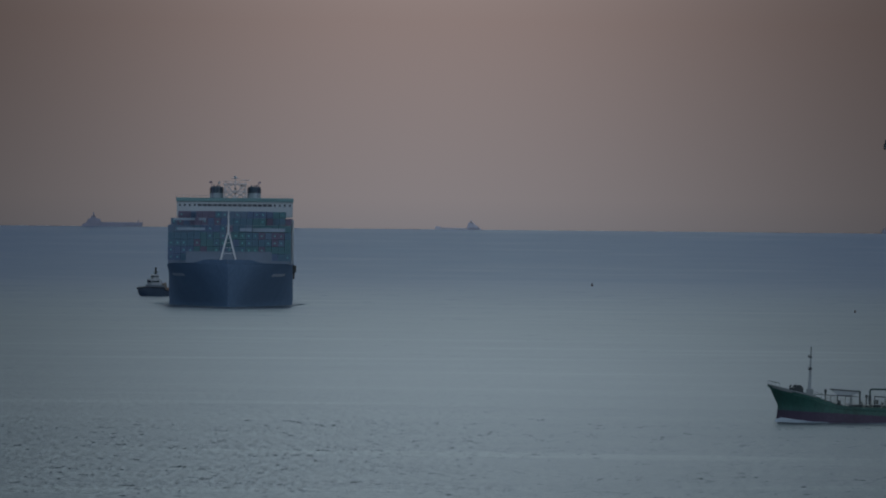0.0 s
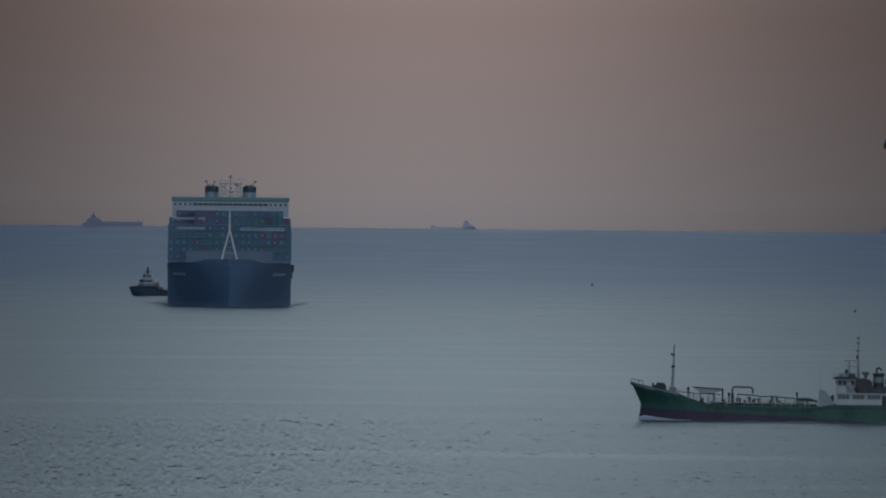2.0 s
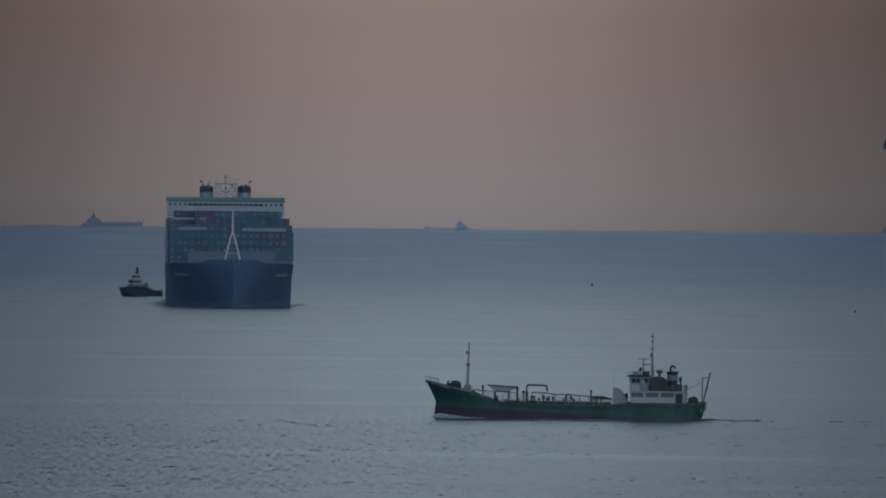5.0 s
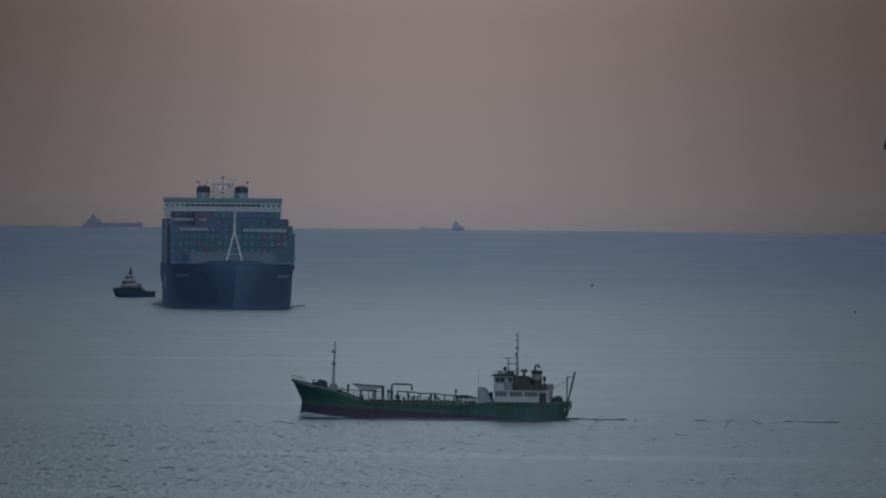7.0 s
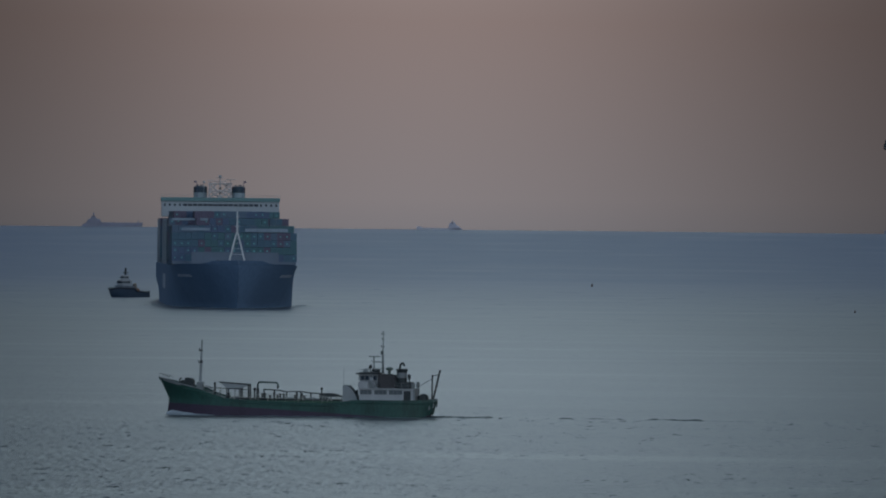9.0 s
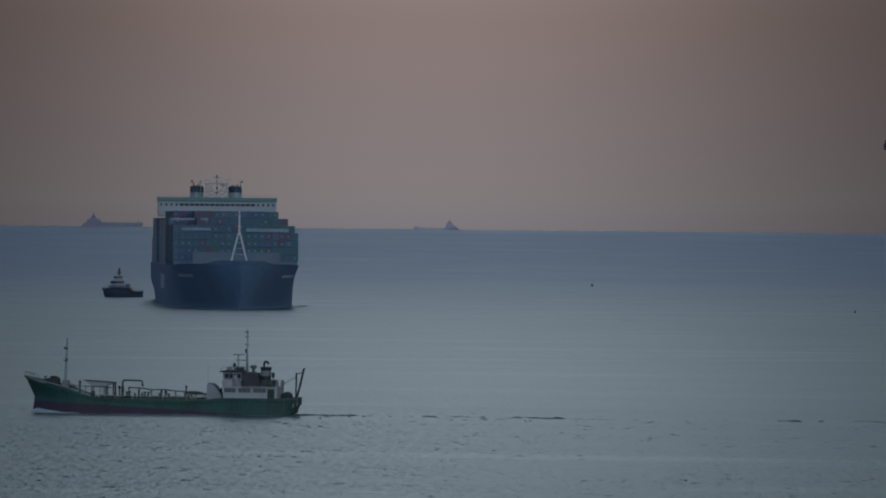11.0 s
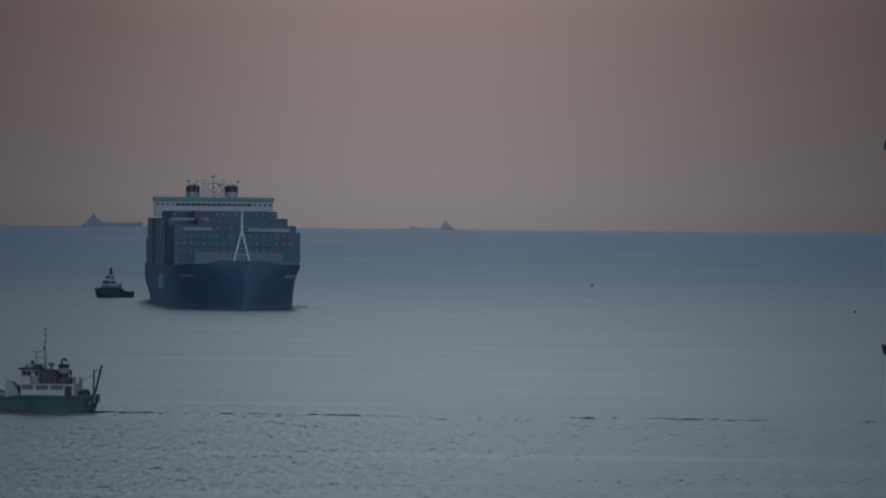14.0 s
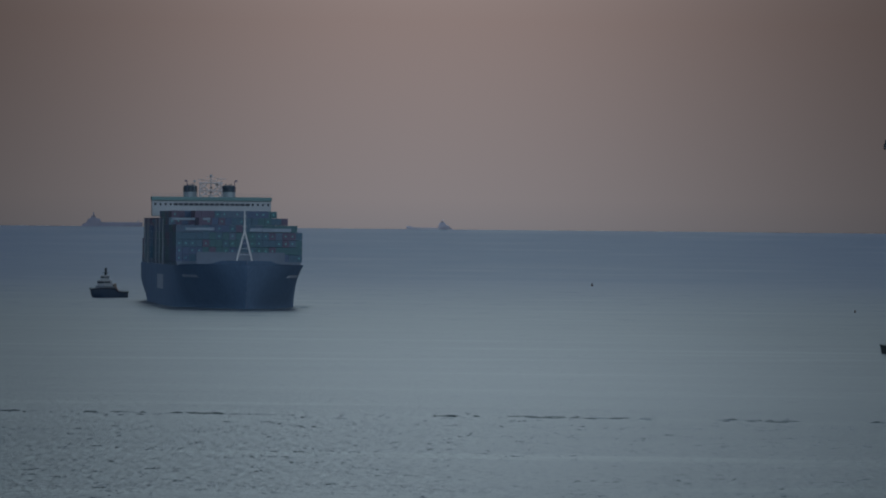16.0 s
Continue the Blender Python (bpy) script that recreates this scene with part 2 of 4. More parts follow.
def container_ship():
    ship = tagged(new("container_ship"), "large navy container ship stacked with green and maroon boxes", "ship")
    ship.empty_display_size = 5
    fr = (-0.12, 0.0, 0.12, 0.25, 0.38, 0.5, 0.62, 0.72, 0.81, 0.88, 0.94, 1.0)
    stations = [0, 0.6, 1.5, 2.8, 4.5, 6.5, 9, 12, 15, 20, 26, 33, 40, 48, 58, 70, 85, 100, 120, 160, 220, 250, 265, 280, 295, 305, 318, 331]
    secs = []
    for s in stations:
        d = ship_deck(s)
        side = [(ship_half(s, d * f), max(s, ship_stem(d * f)), d * f) for f in fr]
        secs.append(side + [(-x, y, z) for x, y, z in reversed(side)])
    bm = bmesh.new()
    loft(bm, secs)
    part("hull", bm, HULL_BLUE, ship, "navy hull with flared bow", smooth=True)
    # bulwark round the forecastle
    bm = bmesh.new()
    for side in (-1, 1):
        for a, b in zip(stations[:12], stations[1:13]):
            q = []
            for s in (a, b):
                d = ship_deck(s)
                rise = lerp([(0, 1.7), (9, 1.6), (12, 0.7), (15, 0.4), (40, 0.3)], s)
                for off in (0.0, -0.25):
                    q.append([(side * max(0.05, ship_half(s, d) + off), s, d - 0.1), (side * max(0.05, ship_half(s, d) + off + 0.15), s - 0.2, d + rise)])
            v = [[bm.verts.new(p) for p in pair] for pair in q]
            for i, j in ((0, 2), (3, 1), (1, 0), (2, 3)):
                bm.faces.new((v[i][0], v[j][0], v[j][1], v[i][1]))
            bm.faces.new((v[0][1], v[2][1], v[3][1], v[1][1]))
    part("bulwark", bm, BULWARK, ship, "dark bulwark round the forecastle")
    bm = bmesh.new()
    box(bm, -16.5, 16.5, 41.5, 42.2, 16.3, 20.9)
    for x in range(-15, 16, 5):
        box(bm, x - 0.15, x + 0.15, 42.2, 44.0, 16.3, 20.0)
    part("breakwater", bm, DECK_GREY, ship, "grey steel breakwater")
    for y in [bay_start(b) for b in range(18)]:
        bm = bmesh.new()
        box(bm, -23.4, 23.4, y, y + 12.2, 15.55, 17.3)
        part("hatch_cover", bm, DECK_GREY, ship)
    foremast(ship)
    bridge(ship)
    boxes(ship)
    # lettering along the side and names on the bow as plain bars
    for side in (-1, 1):
        bm = bmesh.new()
        x = side * (BEAM + 0.02)
        for k in range(6):
            y = 140 + 8 * k
            box(bm, min(x, x + side * 0.03), max(x, x + side * 0.03), y, y + 6.6, 6.2, 11.8)
        part("side_lettering", bm, MARK_PALE, ship, "pale lettering bars on the hull side")
        bm = bmesh.new()
        for k in range(8):
            y = 28 + 2.3 * k
            x0, x1 = ship_half(y, 12.5), ship_half(y + 1.7, 12.5)
            x2, x3 = ship_half(y, 11.5), ship_half(y + 1.7, 11.5)
            vs = [bm.verts.new((side * (u + 0.12), w, z)) for u, w, z in (
                (x2, y, 11.5), (x3, y + 1.7, 11.5), (x1, y + 1.7, 12.5), (x0, y, 12.5))]
            ws = [bm.verts.new((v.co.x - side * 0.3, v.co.y, v.co.z)) for v in vs]
            bm.faces.new(vs)
            for i in range(4):
                bm.faces.new((vs[i], ws[i], ws[(i + 1) % 4], vs[(i + 1) % 4]))
            bm.faces.new(ws[::-1])
        part("bow_lettering", bm, BOW_MARK, ship, "pale lettering bars on the bow")
    rnd = random.Random(4)
    # pale pieces mark the bow wave and lighten the hull's dark reflection
    for k in range(150):
        y, side = 11 + 130 * rnd.random() ** 1.6, rnd.choice((-1, 1))
        foam = k % 6 > 0
        bm = bmesh.new()
        off = rnd.uniform(0.3, 6.0) if foam else rnd.uniform(1.0, 9.0)
        loft(bm, mound(side * (ship_half(y, 0) + off), y, rnd.uniform(1.0, 3.6), rnd.uniform(0.5, 1.5), rnd.uniform(0.05, 0.16)))
        part("pale_ripple" if foam else "hull_ripple", bm, SPRAY if foam else WATER, ship, smooth=True)
    bm = bmesh.new()
    box(bm, 24.1, 25.6, 150, 156, 12.4, 15.2)
    box(bm, 24.1, 25.0, 151, 154, 9.8, 12.4)
    part("gangway", bm, T_DARK, ship, "dark accommodation ladder stowed on the side")
    bm = bmesh.new()
    for side in (-1, 1):
        tube(bm, (side * 6, 14, 17), (side * 6, 14, 17.9), 1.0, n=12)
        box(bm, side * 6 - 2, side * 6 + 2, 16, 19, 16.8, 17.9)
    part("windlass", bm, T_DARK, ship)
    return ship


def foremast(ship):
    bm = bmesh.new()
    tube(bm, (0, 18, 27.4), (0, 18, 36.4), 0.46, 0.2, 10)
    mast = part("foremast", bm, MAST_WHITE, ship, "white A-frame foremast")
    for side in (-1, 1):
        bm = bmesh.new()
        tube(bm, (side * 2.95, 18, 17.4), (side * 0.25, 18, 28.2), 0.36, 0.34, 10)
        part("mast_leg", bm, MAST_WHITE, mast)
    for z in (20.2, 22.4, 24.4, 26.2):
        bm = bmesh.new()
        w = 2.95 * (28.2 - z) / 10.8
        tube(bm, (-w, 18, z), (w, 18, z), 0.07, n=6)
        part("rung", bm, MAST_WHITE, mast)
    for w, z in ((0.9, 30.5), (0.5, 34.0)):
        bm = bmesh.new()
        box(bm, -w, w, 18 - w * 0.9, 18 + w * 0.9, z, z + 0.22)
        tube(bm, (0, 17.6, z + 0.2), (0, 17.6, z + 0.9), 0.28)
        part("lamp_platform", bm, MAST_WHITE, mast)


def bridge(ship):
    bm = bmesh.new()
    box(bm, -19.5, 19.5, 240, 256, 15.5, 36.3)
    box(bm, -23.8, 23.8, 244, 252.5, 34.8, 41.1, 0.15)
    house = part("superstructure", bm, SHIP_WHITE, ship, "white full-width wheelhouse block")
    bm = bmesh.new()
    box(bm, -24.1, 24.1, 243.5, 253, 41.1, 42.7, 0.2)
    part("roof_band", bm, ROOF_GREEN, house, "green band round the roof")
    for k in range(23):
        x = -22.6 + 45.2 * k / 22
        wide = 0.88 if 4 <= k <= 18 else 0.36
        bm = bmesh.new()
        box(bm, x - wide, x + wide, 243.93, 244.2, 39.2, 40.15)
        part("window", bm, GLASS_DARK, house)
    for side in (-1, 1):
        for lvl in range(4):
            xs = sorted((side * 19.4, side * 19.54))
            for k in range(4):
                bm = bmesh.new()
                box(bm, *xs, 243 + 3 * k, 244.2 + 3 * k, 24.5 + 3 * lvl, 25.7 + 3 * lvl)
                part("side_window", bm, GLASS_DARK, house)
        x = side * 7.75
        f = bmesh.new()
        lathe(f, x, 262, [(2.75, 16), (2.75, 44.8)], 18, 1.5)
        fun = part("funnel", f, FUNNEL_PALE, ship, "pale blue-grey funnel with dark teal cap", smooth=False)
        f = bmesh.new()
        lathe(f, x, 262, [(2.78, 44.8), (2.78, 46.7), (2.45, 47.3), (1.9, 47.45)], 18, 1.5)
        part("funnel_cap", f, FUNNEL_DARK, fun)
        for dx in (-1.1, 0.2, 1.0):
            f = bmesh.new()
            tube(f, (x + dx, 261.5, 47.2), (x + dx, 261.8, 48.0), 0.25)
            part("exhaust_pipe", f, FUNNEL_DARK, fun)
        f = bmesh.new()
        tube(f, (side * 9.2, 252, 42.6), (side * 9.6, 252, 49.2), 0.12)
        box(f, min(side * 9.6, side * 10.6), max(side * 9.6, side * 10.6), 251.95, 252.05, 48.8, 49.5)
        part("signal_staff", f, BOXES[2], ship)
    bm = bmesh.new()
    for side in (-1, 1):
        tube(bm, (side * 4.5, 252, 42.6), (side * 4.1, 252, 48.6), 0.33)
        tube(bm, (side * 4.5, 252, 42.7), (0, 252, 45.4), 0.30)
        tube(bm, (0, 252, 42.7), (side * 4.3, 252, 45.4), 0.30)
        tube(bm, (side * 4.3, 252, 45.5), (side * 1.2, 252, 48.4), 0.28)
        tube(bm, (side * 1.2, 252, 45.5), (side * 4.1, 252, 48.4), 0.28)
    for z in (45.4, 48.4):
        tube(bm, (-4.9, 252, z), (4.9, 252, z), 0.30)
    tube(bm, (0, 252, 42.6), (0, 252, 51.0), 0.4, 0.25)
    lattice = part("radar_mast", bm, LATTICE_PALE, ship, "white lattice radar mast")
    for x, z, w in ((0, 50.6, 1.7), (-3.9, 49.5, 1.3), (4.2, 49.9, 2.0), (0, 49.2, 2.6)):
        bm = bmesh.new()
        box(bm, x - w, x + w, 251.6, 252.0, z, z + 0.28)
        tube(bm, (x, 252, z - 1.2), (x, 252, z), 0.12)
        part("radar_scanner", bm, LATTICE_PALE, lattice)
    for x, z, r in ((-6.6, 49.0, 0.5), (0.1, 46.5, 0.45), (0.1, 44.6, 0.4), (2.6, 47.8, 0.35), (0, 51.3, 0.6)):
        bm = bmesh.new()
        bmesh.ops.create_icosphere(bm, subdivisions=2, radius=r, matrix=Matrix.Translation((x, 251.7, z)))
        part("radome", bm, SHIP_WHITE if r > 0.45 else T_DARK, lattice)
    bm = bmesh.new()
    tube(bm, (-6.6, 252, 42.6), (-6.6, 252, 48.6), 0.1)
    part("aerial", bm, SHIP_WHITE, ship)
    for side in (-1, 1):
        bm = bmesh.new()
        pipe(bm, [(side * 24, 243.6, 43.6), (side * 12, 243.6, 43.6), (0, 243.6, 43.6)], 0.05, 5)
        for k in range(9):
            tube(bm, (side * k * 3, 243.6, 42.6), (side * k * 3, 243.6, 43.6), 0.05, n=5)
        part("roof_rail", bm, SHIP_WHITE, house)
    for ob in ship.children:
        if ob.name.split(".")[0] in ("superstructure", "funnel", "radar_mast", "signal_staff", "aerial"):
            ob.location.z -= 0.45


TIER, ROW = 2.75, 2.5


def bay_tiers(bay, row):
    edge = min(row, 18 - row)
    port = row < 9
    if bay < 13:
        if bay < 2:
            return 5 if port and bay == 1 and edge > 1 else (5 if 5 < row < 13 else 4 if not port else 5)
        if bay < 4:
            return 6 if edge > 3 else 5
        if bay < 6:
            return 7 if edge > 3 else 6 if port else 5
        if bay < 8:
            return 7 if edge > (0 if port else 2) else 6
        return 7 if edge > 0 else 6
    return 3 if bay == 17 else 6


def bay_start(bay):
    return 52 + 14.2 * bay if bay < 13 else 264 + 13.6 * (bay - 13)


def boxes(ship):
    """Forty-foot boxes with door bars: the foremost bays singly, the rest joined."""
    rnd = random.Random(7)
    shared = []
    for m in BOXES * 2:
        bm = bmesh.new()
        box(bm, -1.21, 1.21, 0, 12.19, 0.04, 2.68, 0.0)
        # corner posts, header and door bars
        for x0, x1, z0, z1 in ((-1.22, -1.08, 0.04, 2.68), (1.08, 1.22, 0.04, 2.68), (-1.2, 1.2, 2.5, 2.69)):
            box(bm, x0, x1, -0.03, 0.1, z0, z1)
        for x in (-0.7, -0.25, 0.25, 0.7):
            box(bm, x - 0.04, x + 0.04, -0.06, 0.0, 0.15, 2.55)
        if len(shared) >= len(BOXES):
            for f in box(bm, -0.3, 0.3, -0.07, 0.0, 1.1, 1.6):
                f.material_index = 1
        me = bpy.data.meshes.new("freight_box")
        bmesh.ops.recalc_face_normals(bm, faces=bm.faces[:])
        bm.to_mesh(me)
        bm.free()
        me.materials.append(m)
        me.materials.append(LOCK_STEEL)
        shared.append(me)
    rest, count = bmesh.new(), 0
    for bay in range(18):
        y = bay_start(bay)
        prev = [bay_tiers(bay - 1, r) for r in range(19)] if bay else [0] * 19
        for row in range(19):
            x = (row - 9) * ROW
            if abs(x) + 1.3 > ship_half(y + 1, 16.0) + 0.4:
                continue
            for tier in range(bay_tiers(bay, row)):
                red = 160 if (row < 8 and tier > 4) or (row > 13 and tier in (1, 2, 3)) else 9
                block = random.Random(1000 * (bay // 2) + 40 * (row // 4) + tier // 2).choices(range(5), (26, 22, red, 24, 10))[0]
                k = block if rnd.random() < 0.72 else rnd.choices(range(5), (30, 26, 18, 16, 10))[0]
                if bay == 1 and tier == 4 and row in (4, 5, 6, 7, 12, 13, 14, 15, 16, 17):
                    k = 5
                z = 17.3 + TIER * tier
                seen = bay < 2 or tier >= prev[row] - 1
                if seen and count < 300:
                    ob = new("freight_box", shared[k + (len(BOXES) if rnd.random() < 0.4 else 0)])
                    ob.parent = ship
                    ob.location = (x, y, z)
                    count += 1
                else:
                    for f in box(rest, x - 1.21, x + 1.21, y, y + 12.19, z + 0.04, z + 2.68):
                        f.material_index = k
                    if seen and rnd.random() < 0.4:
                        for f in box(rest, x - 0.26, x + 0.26, y - 0.07, y, z + 1.1, z + 1.6):
                            f.material_index = 6
    # pale bars added for unexplained light lines, placed to fit the camera's view
    for bay, x0, x1, z0, z1 in ((0, -20.0, -9.4, 29.0, 30.0), (4, -22.6, -12.7, 32.8, 33.75), (2, -12.3, -9.4, 32.8, 33.75),
                                (2, 8.9, 21.3, 28.5, 29.9), (0, 4.0, 8.6, 28.7, 29.9)):
        bm = bmesh.new()
        y = bay_start(bay)
        box(bm, x0, x1, y - 0.3, y - 0.02, z0, z1, 0.05)
        part("pale_bar", bm, BOXES[5], ship, "pale bar added across the stack")
    ob = part("cargo_block", rest, BOXES + [LOCK_STEEL], ship, "dark teal and maroon steel cargo farther aft")
    tagged(ob, kind="stuff")
    for bay in range(0, 18):
        y = bay_start(bay) + 12.25
        if bay == 12:
            continue
        tall = 17.3 + TIER * min(bay_tiers(bay, 0), bay_tiers(bay, 18)) - 0.5
        pale = bay in (6, 8, 10, 13, 15)
        paint = SHIP_WHITE if pale else BOXES[4]
        reach = 23.95 if pale else 23.5
        bm = bmesh.new()
        box(bm, -23.6, 23.6, y + 0.2, y + 1.5, tall - 0.4, tall - 0.15)
        gantry = part("lashing_bridge", bm, paint, ship, "white lashing bridge between the bays" if pale else "slate lashing bridge between the bays")
        for z in (17.3 + TIER, 17.3 + TIER * 2):
            bm = bmesh.new()
            box(bm, -23.6, 23.6, y + 0.2, y + 1.5, z, z + 0.25)
            part("walkway", bm, paint, gantry)
        bm = bmesh.new()
        box(bm, -0.2, 0.2, y + 0.6, y + 1.2, 15.5, tall)
        first = part("post", bm, paint, gantry)
        first.location.x = -reach
        for i in range(1, 10):
            post = new("post", first.data)
            post.parent = gantry
            post.location.x = reach * (i - 4.5) / 4.5


# ---- coastal tanker: x runs aft from the stem, z up from the waterline ----
T_SHEER = [(-1.4, 5.95), (1.2, 5.3), (3, 4.9), (5.5, 4.35), (6.5, 4.05), (8, 3.5), (10, 2.85), (13, 2.58), (19, 2.4), (25, 2.2), (28.6, 2.25), (29.4, 2.6), (31.5, 2.75), (40, 2.75), (44.1, 2.9)]


def t_stem(z):
    return 0.3 - 1.75 * ((z - 2.6) / 3.5) ** 1.2 if z > 2.6 else 0.3 * max(0.0, z) / 2.6


def t_half(x, z):
    q = max(0.0, min(1.0, z / 5.0))
    start = t_stem(z)
    k = max(0.0, min(1.0, (x - start) / (9.5 - 2.5 * q)))
    w = 4.2 * (1 - (1 - k) ** 2.0)
    if x > 36:
        w *= 1 - (0.45 - 0.2 * q) * ((x - 36) / 8) ** 2
    return max(0.03, w)


def tanker():
    ship = tagged(new("coastal_tanker"), "small green coastal tanker with white deckhouse aft", "ship")
    st = [-1.4, -1.0, -0.5, 0.0, 0.4, 1, 1.8, 2.8, 4, 5.5, 6.5, 7.2, 8, 10, 12.5, 16, 21.7, 26, 29, 30.6, 31.8, 34, 36, 38, 40, 42, 43.2, 44.1]

    def band(name, lo, hi, m, label):
        secs = []
        for x in st:
            a, b = lo(x), hi(x)
            side = []
            for i in range(7):
                z = a + (b - a) * i / 6
                xx = max(x, t_stem(z))
                if x > 42:
                    xx = x - max(0.0, 0.7 - 0.25 * z) * (x - 42) / 2
                side.append((xx, t_half(x, z), z))
            secs.append(side + [(u, -v, z) for u, v, z in reversed(side)])
        bm = bmesh.new()
        loft(bm, secs)
        return part(name, bm, m, ship, label, smooth=True)

    # the ship is light and trimmed by the stern: the boot topping shows forward
    boot = [(-1.4, 2.0), (9, 1.6), (18, 1.15), (25, 0.75), (33, 0.3), (37, 0.05), (40, -0.3), (42.2, 0.0), (44.1, 0.5)]
    keel = [(-1.4, -0.8), (40, -0.8), (42.2, -0.1), (44.1, 0.4)]
    band("lower_hull", lambda x: lerp(keel, x), lambda x: lerp(boot, x), T_RED, "dark red boot topping")
    band("upper_hull", lambda x: lerp(boot, x), lambda x: lerp(T_SHEER, x) - 0.25, T_GREEN, "dark green hull plating")
    # bulwark strip and rubbing strake
    for side in (-1, 1):
        bm = bmesh.new()
        for a, b in zip(st, st[1:]):
            if 7.0 < a < 30.5:
                h0 = h1 = 0.0
            else:
                h0 = h1 = 0.04
            z0, z1 = lerp(T_SHEER, a) - 0.3, lerp(T_SHEER, b) - 0.3
            q = [(a, side * t_half(a, z0), z0), (b, side * t_half(b, z1), z1),
                 (b, side * t_half(b, z1), z1 + 0.3 + h1), (a, side * t_half(a, z0), z0 + 0.3 + h0)]
            v = [bm.verts.new(p) for p in q]
            w = [bm.verts.new((p[0], p[1] - side * min(0.12, abs(p[1]) * 0.9), p[2])) for p in q]
            bm.faces.new(v)
            bm.faces.new(w[::-1])
            for i in range(4):
                bm.faces.new((v[i], w[i], w[(i + 1) % 4], v[(i + 1) % 4]))
        part("bulwark", bm, T_GREEN, ship)
        bm = bmesh.new()
        pipe(bm, [(x, side * (t_half(x, lerp(T_SHEER, x) - 0.5) + 0.03), lerp(T_SHEER, x) - 0.5) for x in st if 2 < x < 43], 0.07, 6)
        part("rubbing_strake", bm, T_GREEN, ship)
        bm = bmesh.new()
        pipe(bm, [(x, side * max(0.03, t_half(x, lerp(T_SHEER, x)) - 0.06), lerp(T_SHEER, x) + 0.08) for x in st if x < 6.6], 0.1, 6)
        part("cap_rail", bm, T_GREY, ship)
        # pulpit on the bow
        bm = bmesh.new()
        pts = [(x, side * max(0.05, t_half(x, lerp(T_SHEER, x)) - 0.1), lerp(T_SHEER, x)) for x in (-1.3, -0.7, -0.1, 0.6)]
        pipe(bm, [(x, y, z + 0.75) for x, y, z in pts], 0.04, 5)
        for x, y, z in pts:
            tube(bm, (x, y, z), (x, y, z + 0.75), 0.035, n=5)
        part("bow_rail", bm, T_GREY, ship)
        # pale weather strip along the bow bulwark
        bm = bmesh.new()
        xs = [-0.6, 0.0, 0.6, 1.2, 1.9, 2.6]
        for p, q in zip(xs, xs[1:]):
            quad = [(u, side * (t_half(u, lerp(T_SHEER, u) - 0.3) + 0.03), lerp(T_SHEER, u) + h) for u, h in ((p, -0.26), (q, -0.26), (q, 0.02), (p, 0.02))]
            v = [bm.verts.new(c) for c in quad]
            w = [bm.verts.new((c[0], c[1] - side * 0.06, c[2])) for c in quad]
            bm.faces.new(v)
            bm.faces.new(w[::-1])
            for i in range(4):
                bm.faces.new((v[i], w[i], w[(i + 1) % 4], v[(i + 1) % 4]))
        part("bow_strip", bm, T_GREY, ship, "pale grey strip along the bow bulwark")
        # deck rail amidships
        bm = bmesh.new()
        xs = [8 + 1.5 * i for i in range(15)]
        for hgt in (0.5, 0.95):
            pipe(bm, [(x, side * 3.95, lerp(T_SHEER, x) + hgt) for x in xs], 0.028, 5)
        for x in xs:
            tube(bm, (x, side * 3.95, lerp(T_SHEER, x) - 0.1), (x, side * 3.95, lerp(T_SHEER, x) + 0.95), 0.03, n=5)
        part("deck_rail", bm, RAIL_BUFF, ship, "thin buff-painted deck rail")
    bm = bmesh.new()
    box(bm, 9.4, 28.9, -2.6, 2.6, 1.8, 2.5, 0.1)
    part("trunk_deck", bm, T_DECK, ship, "raised green tank trunk")
    tanker_foredeck(ship)
    tanker_cargo_deck(ship)
    tanker_house(ship)
    bow_waves(ship)
    return ship


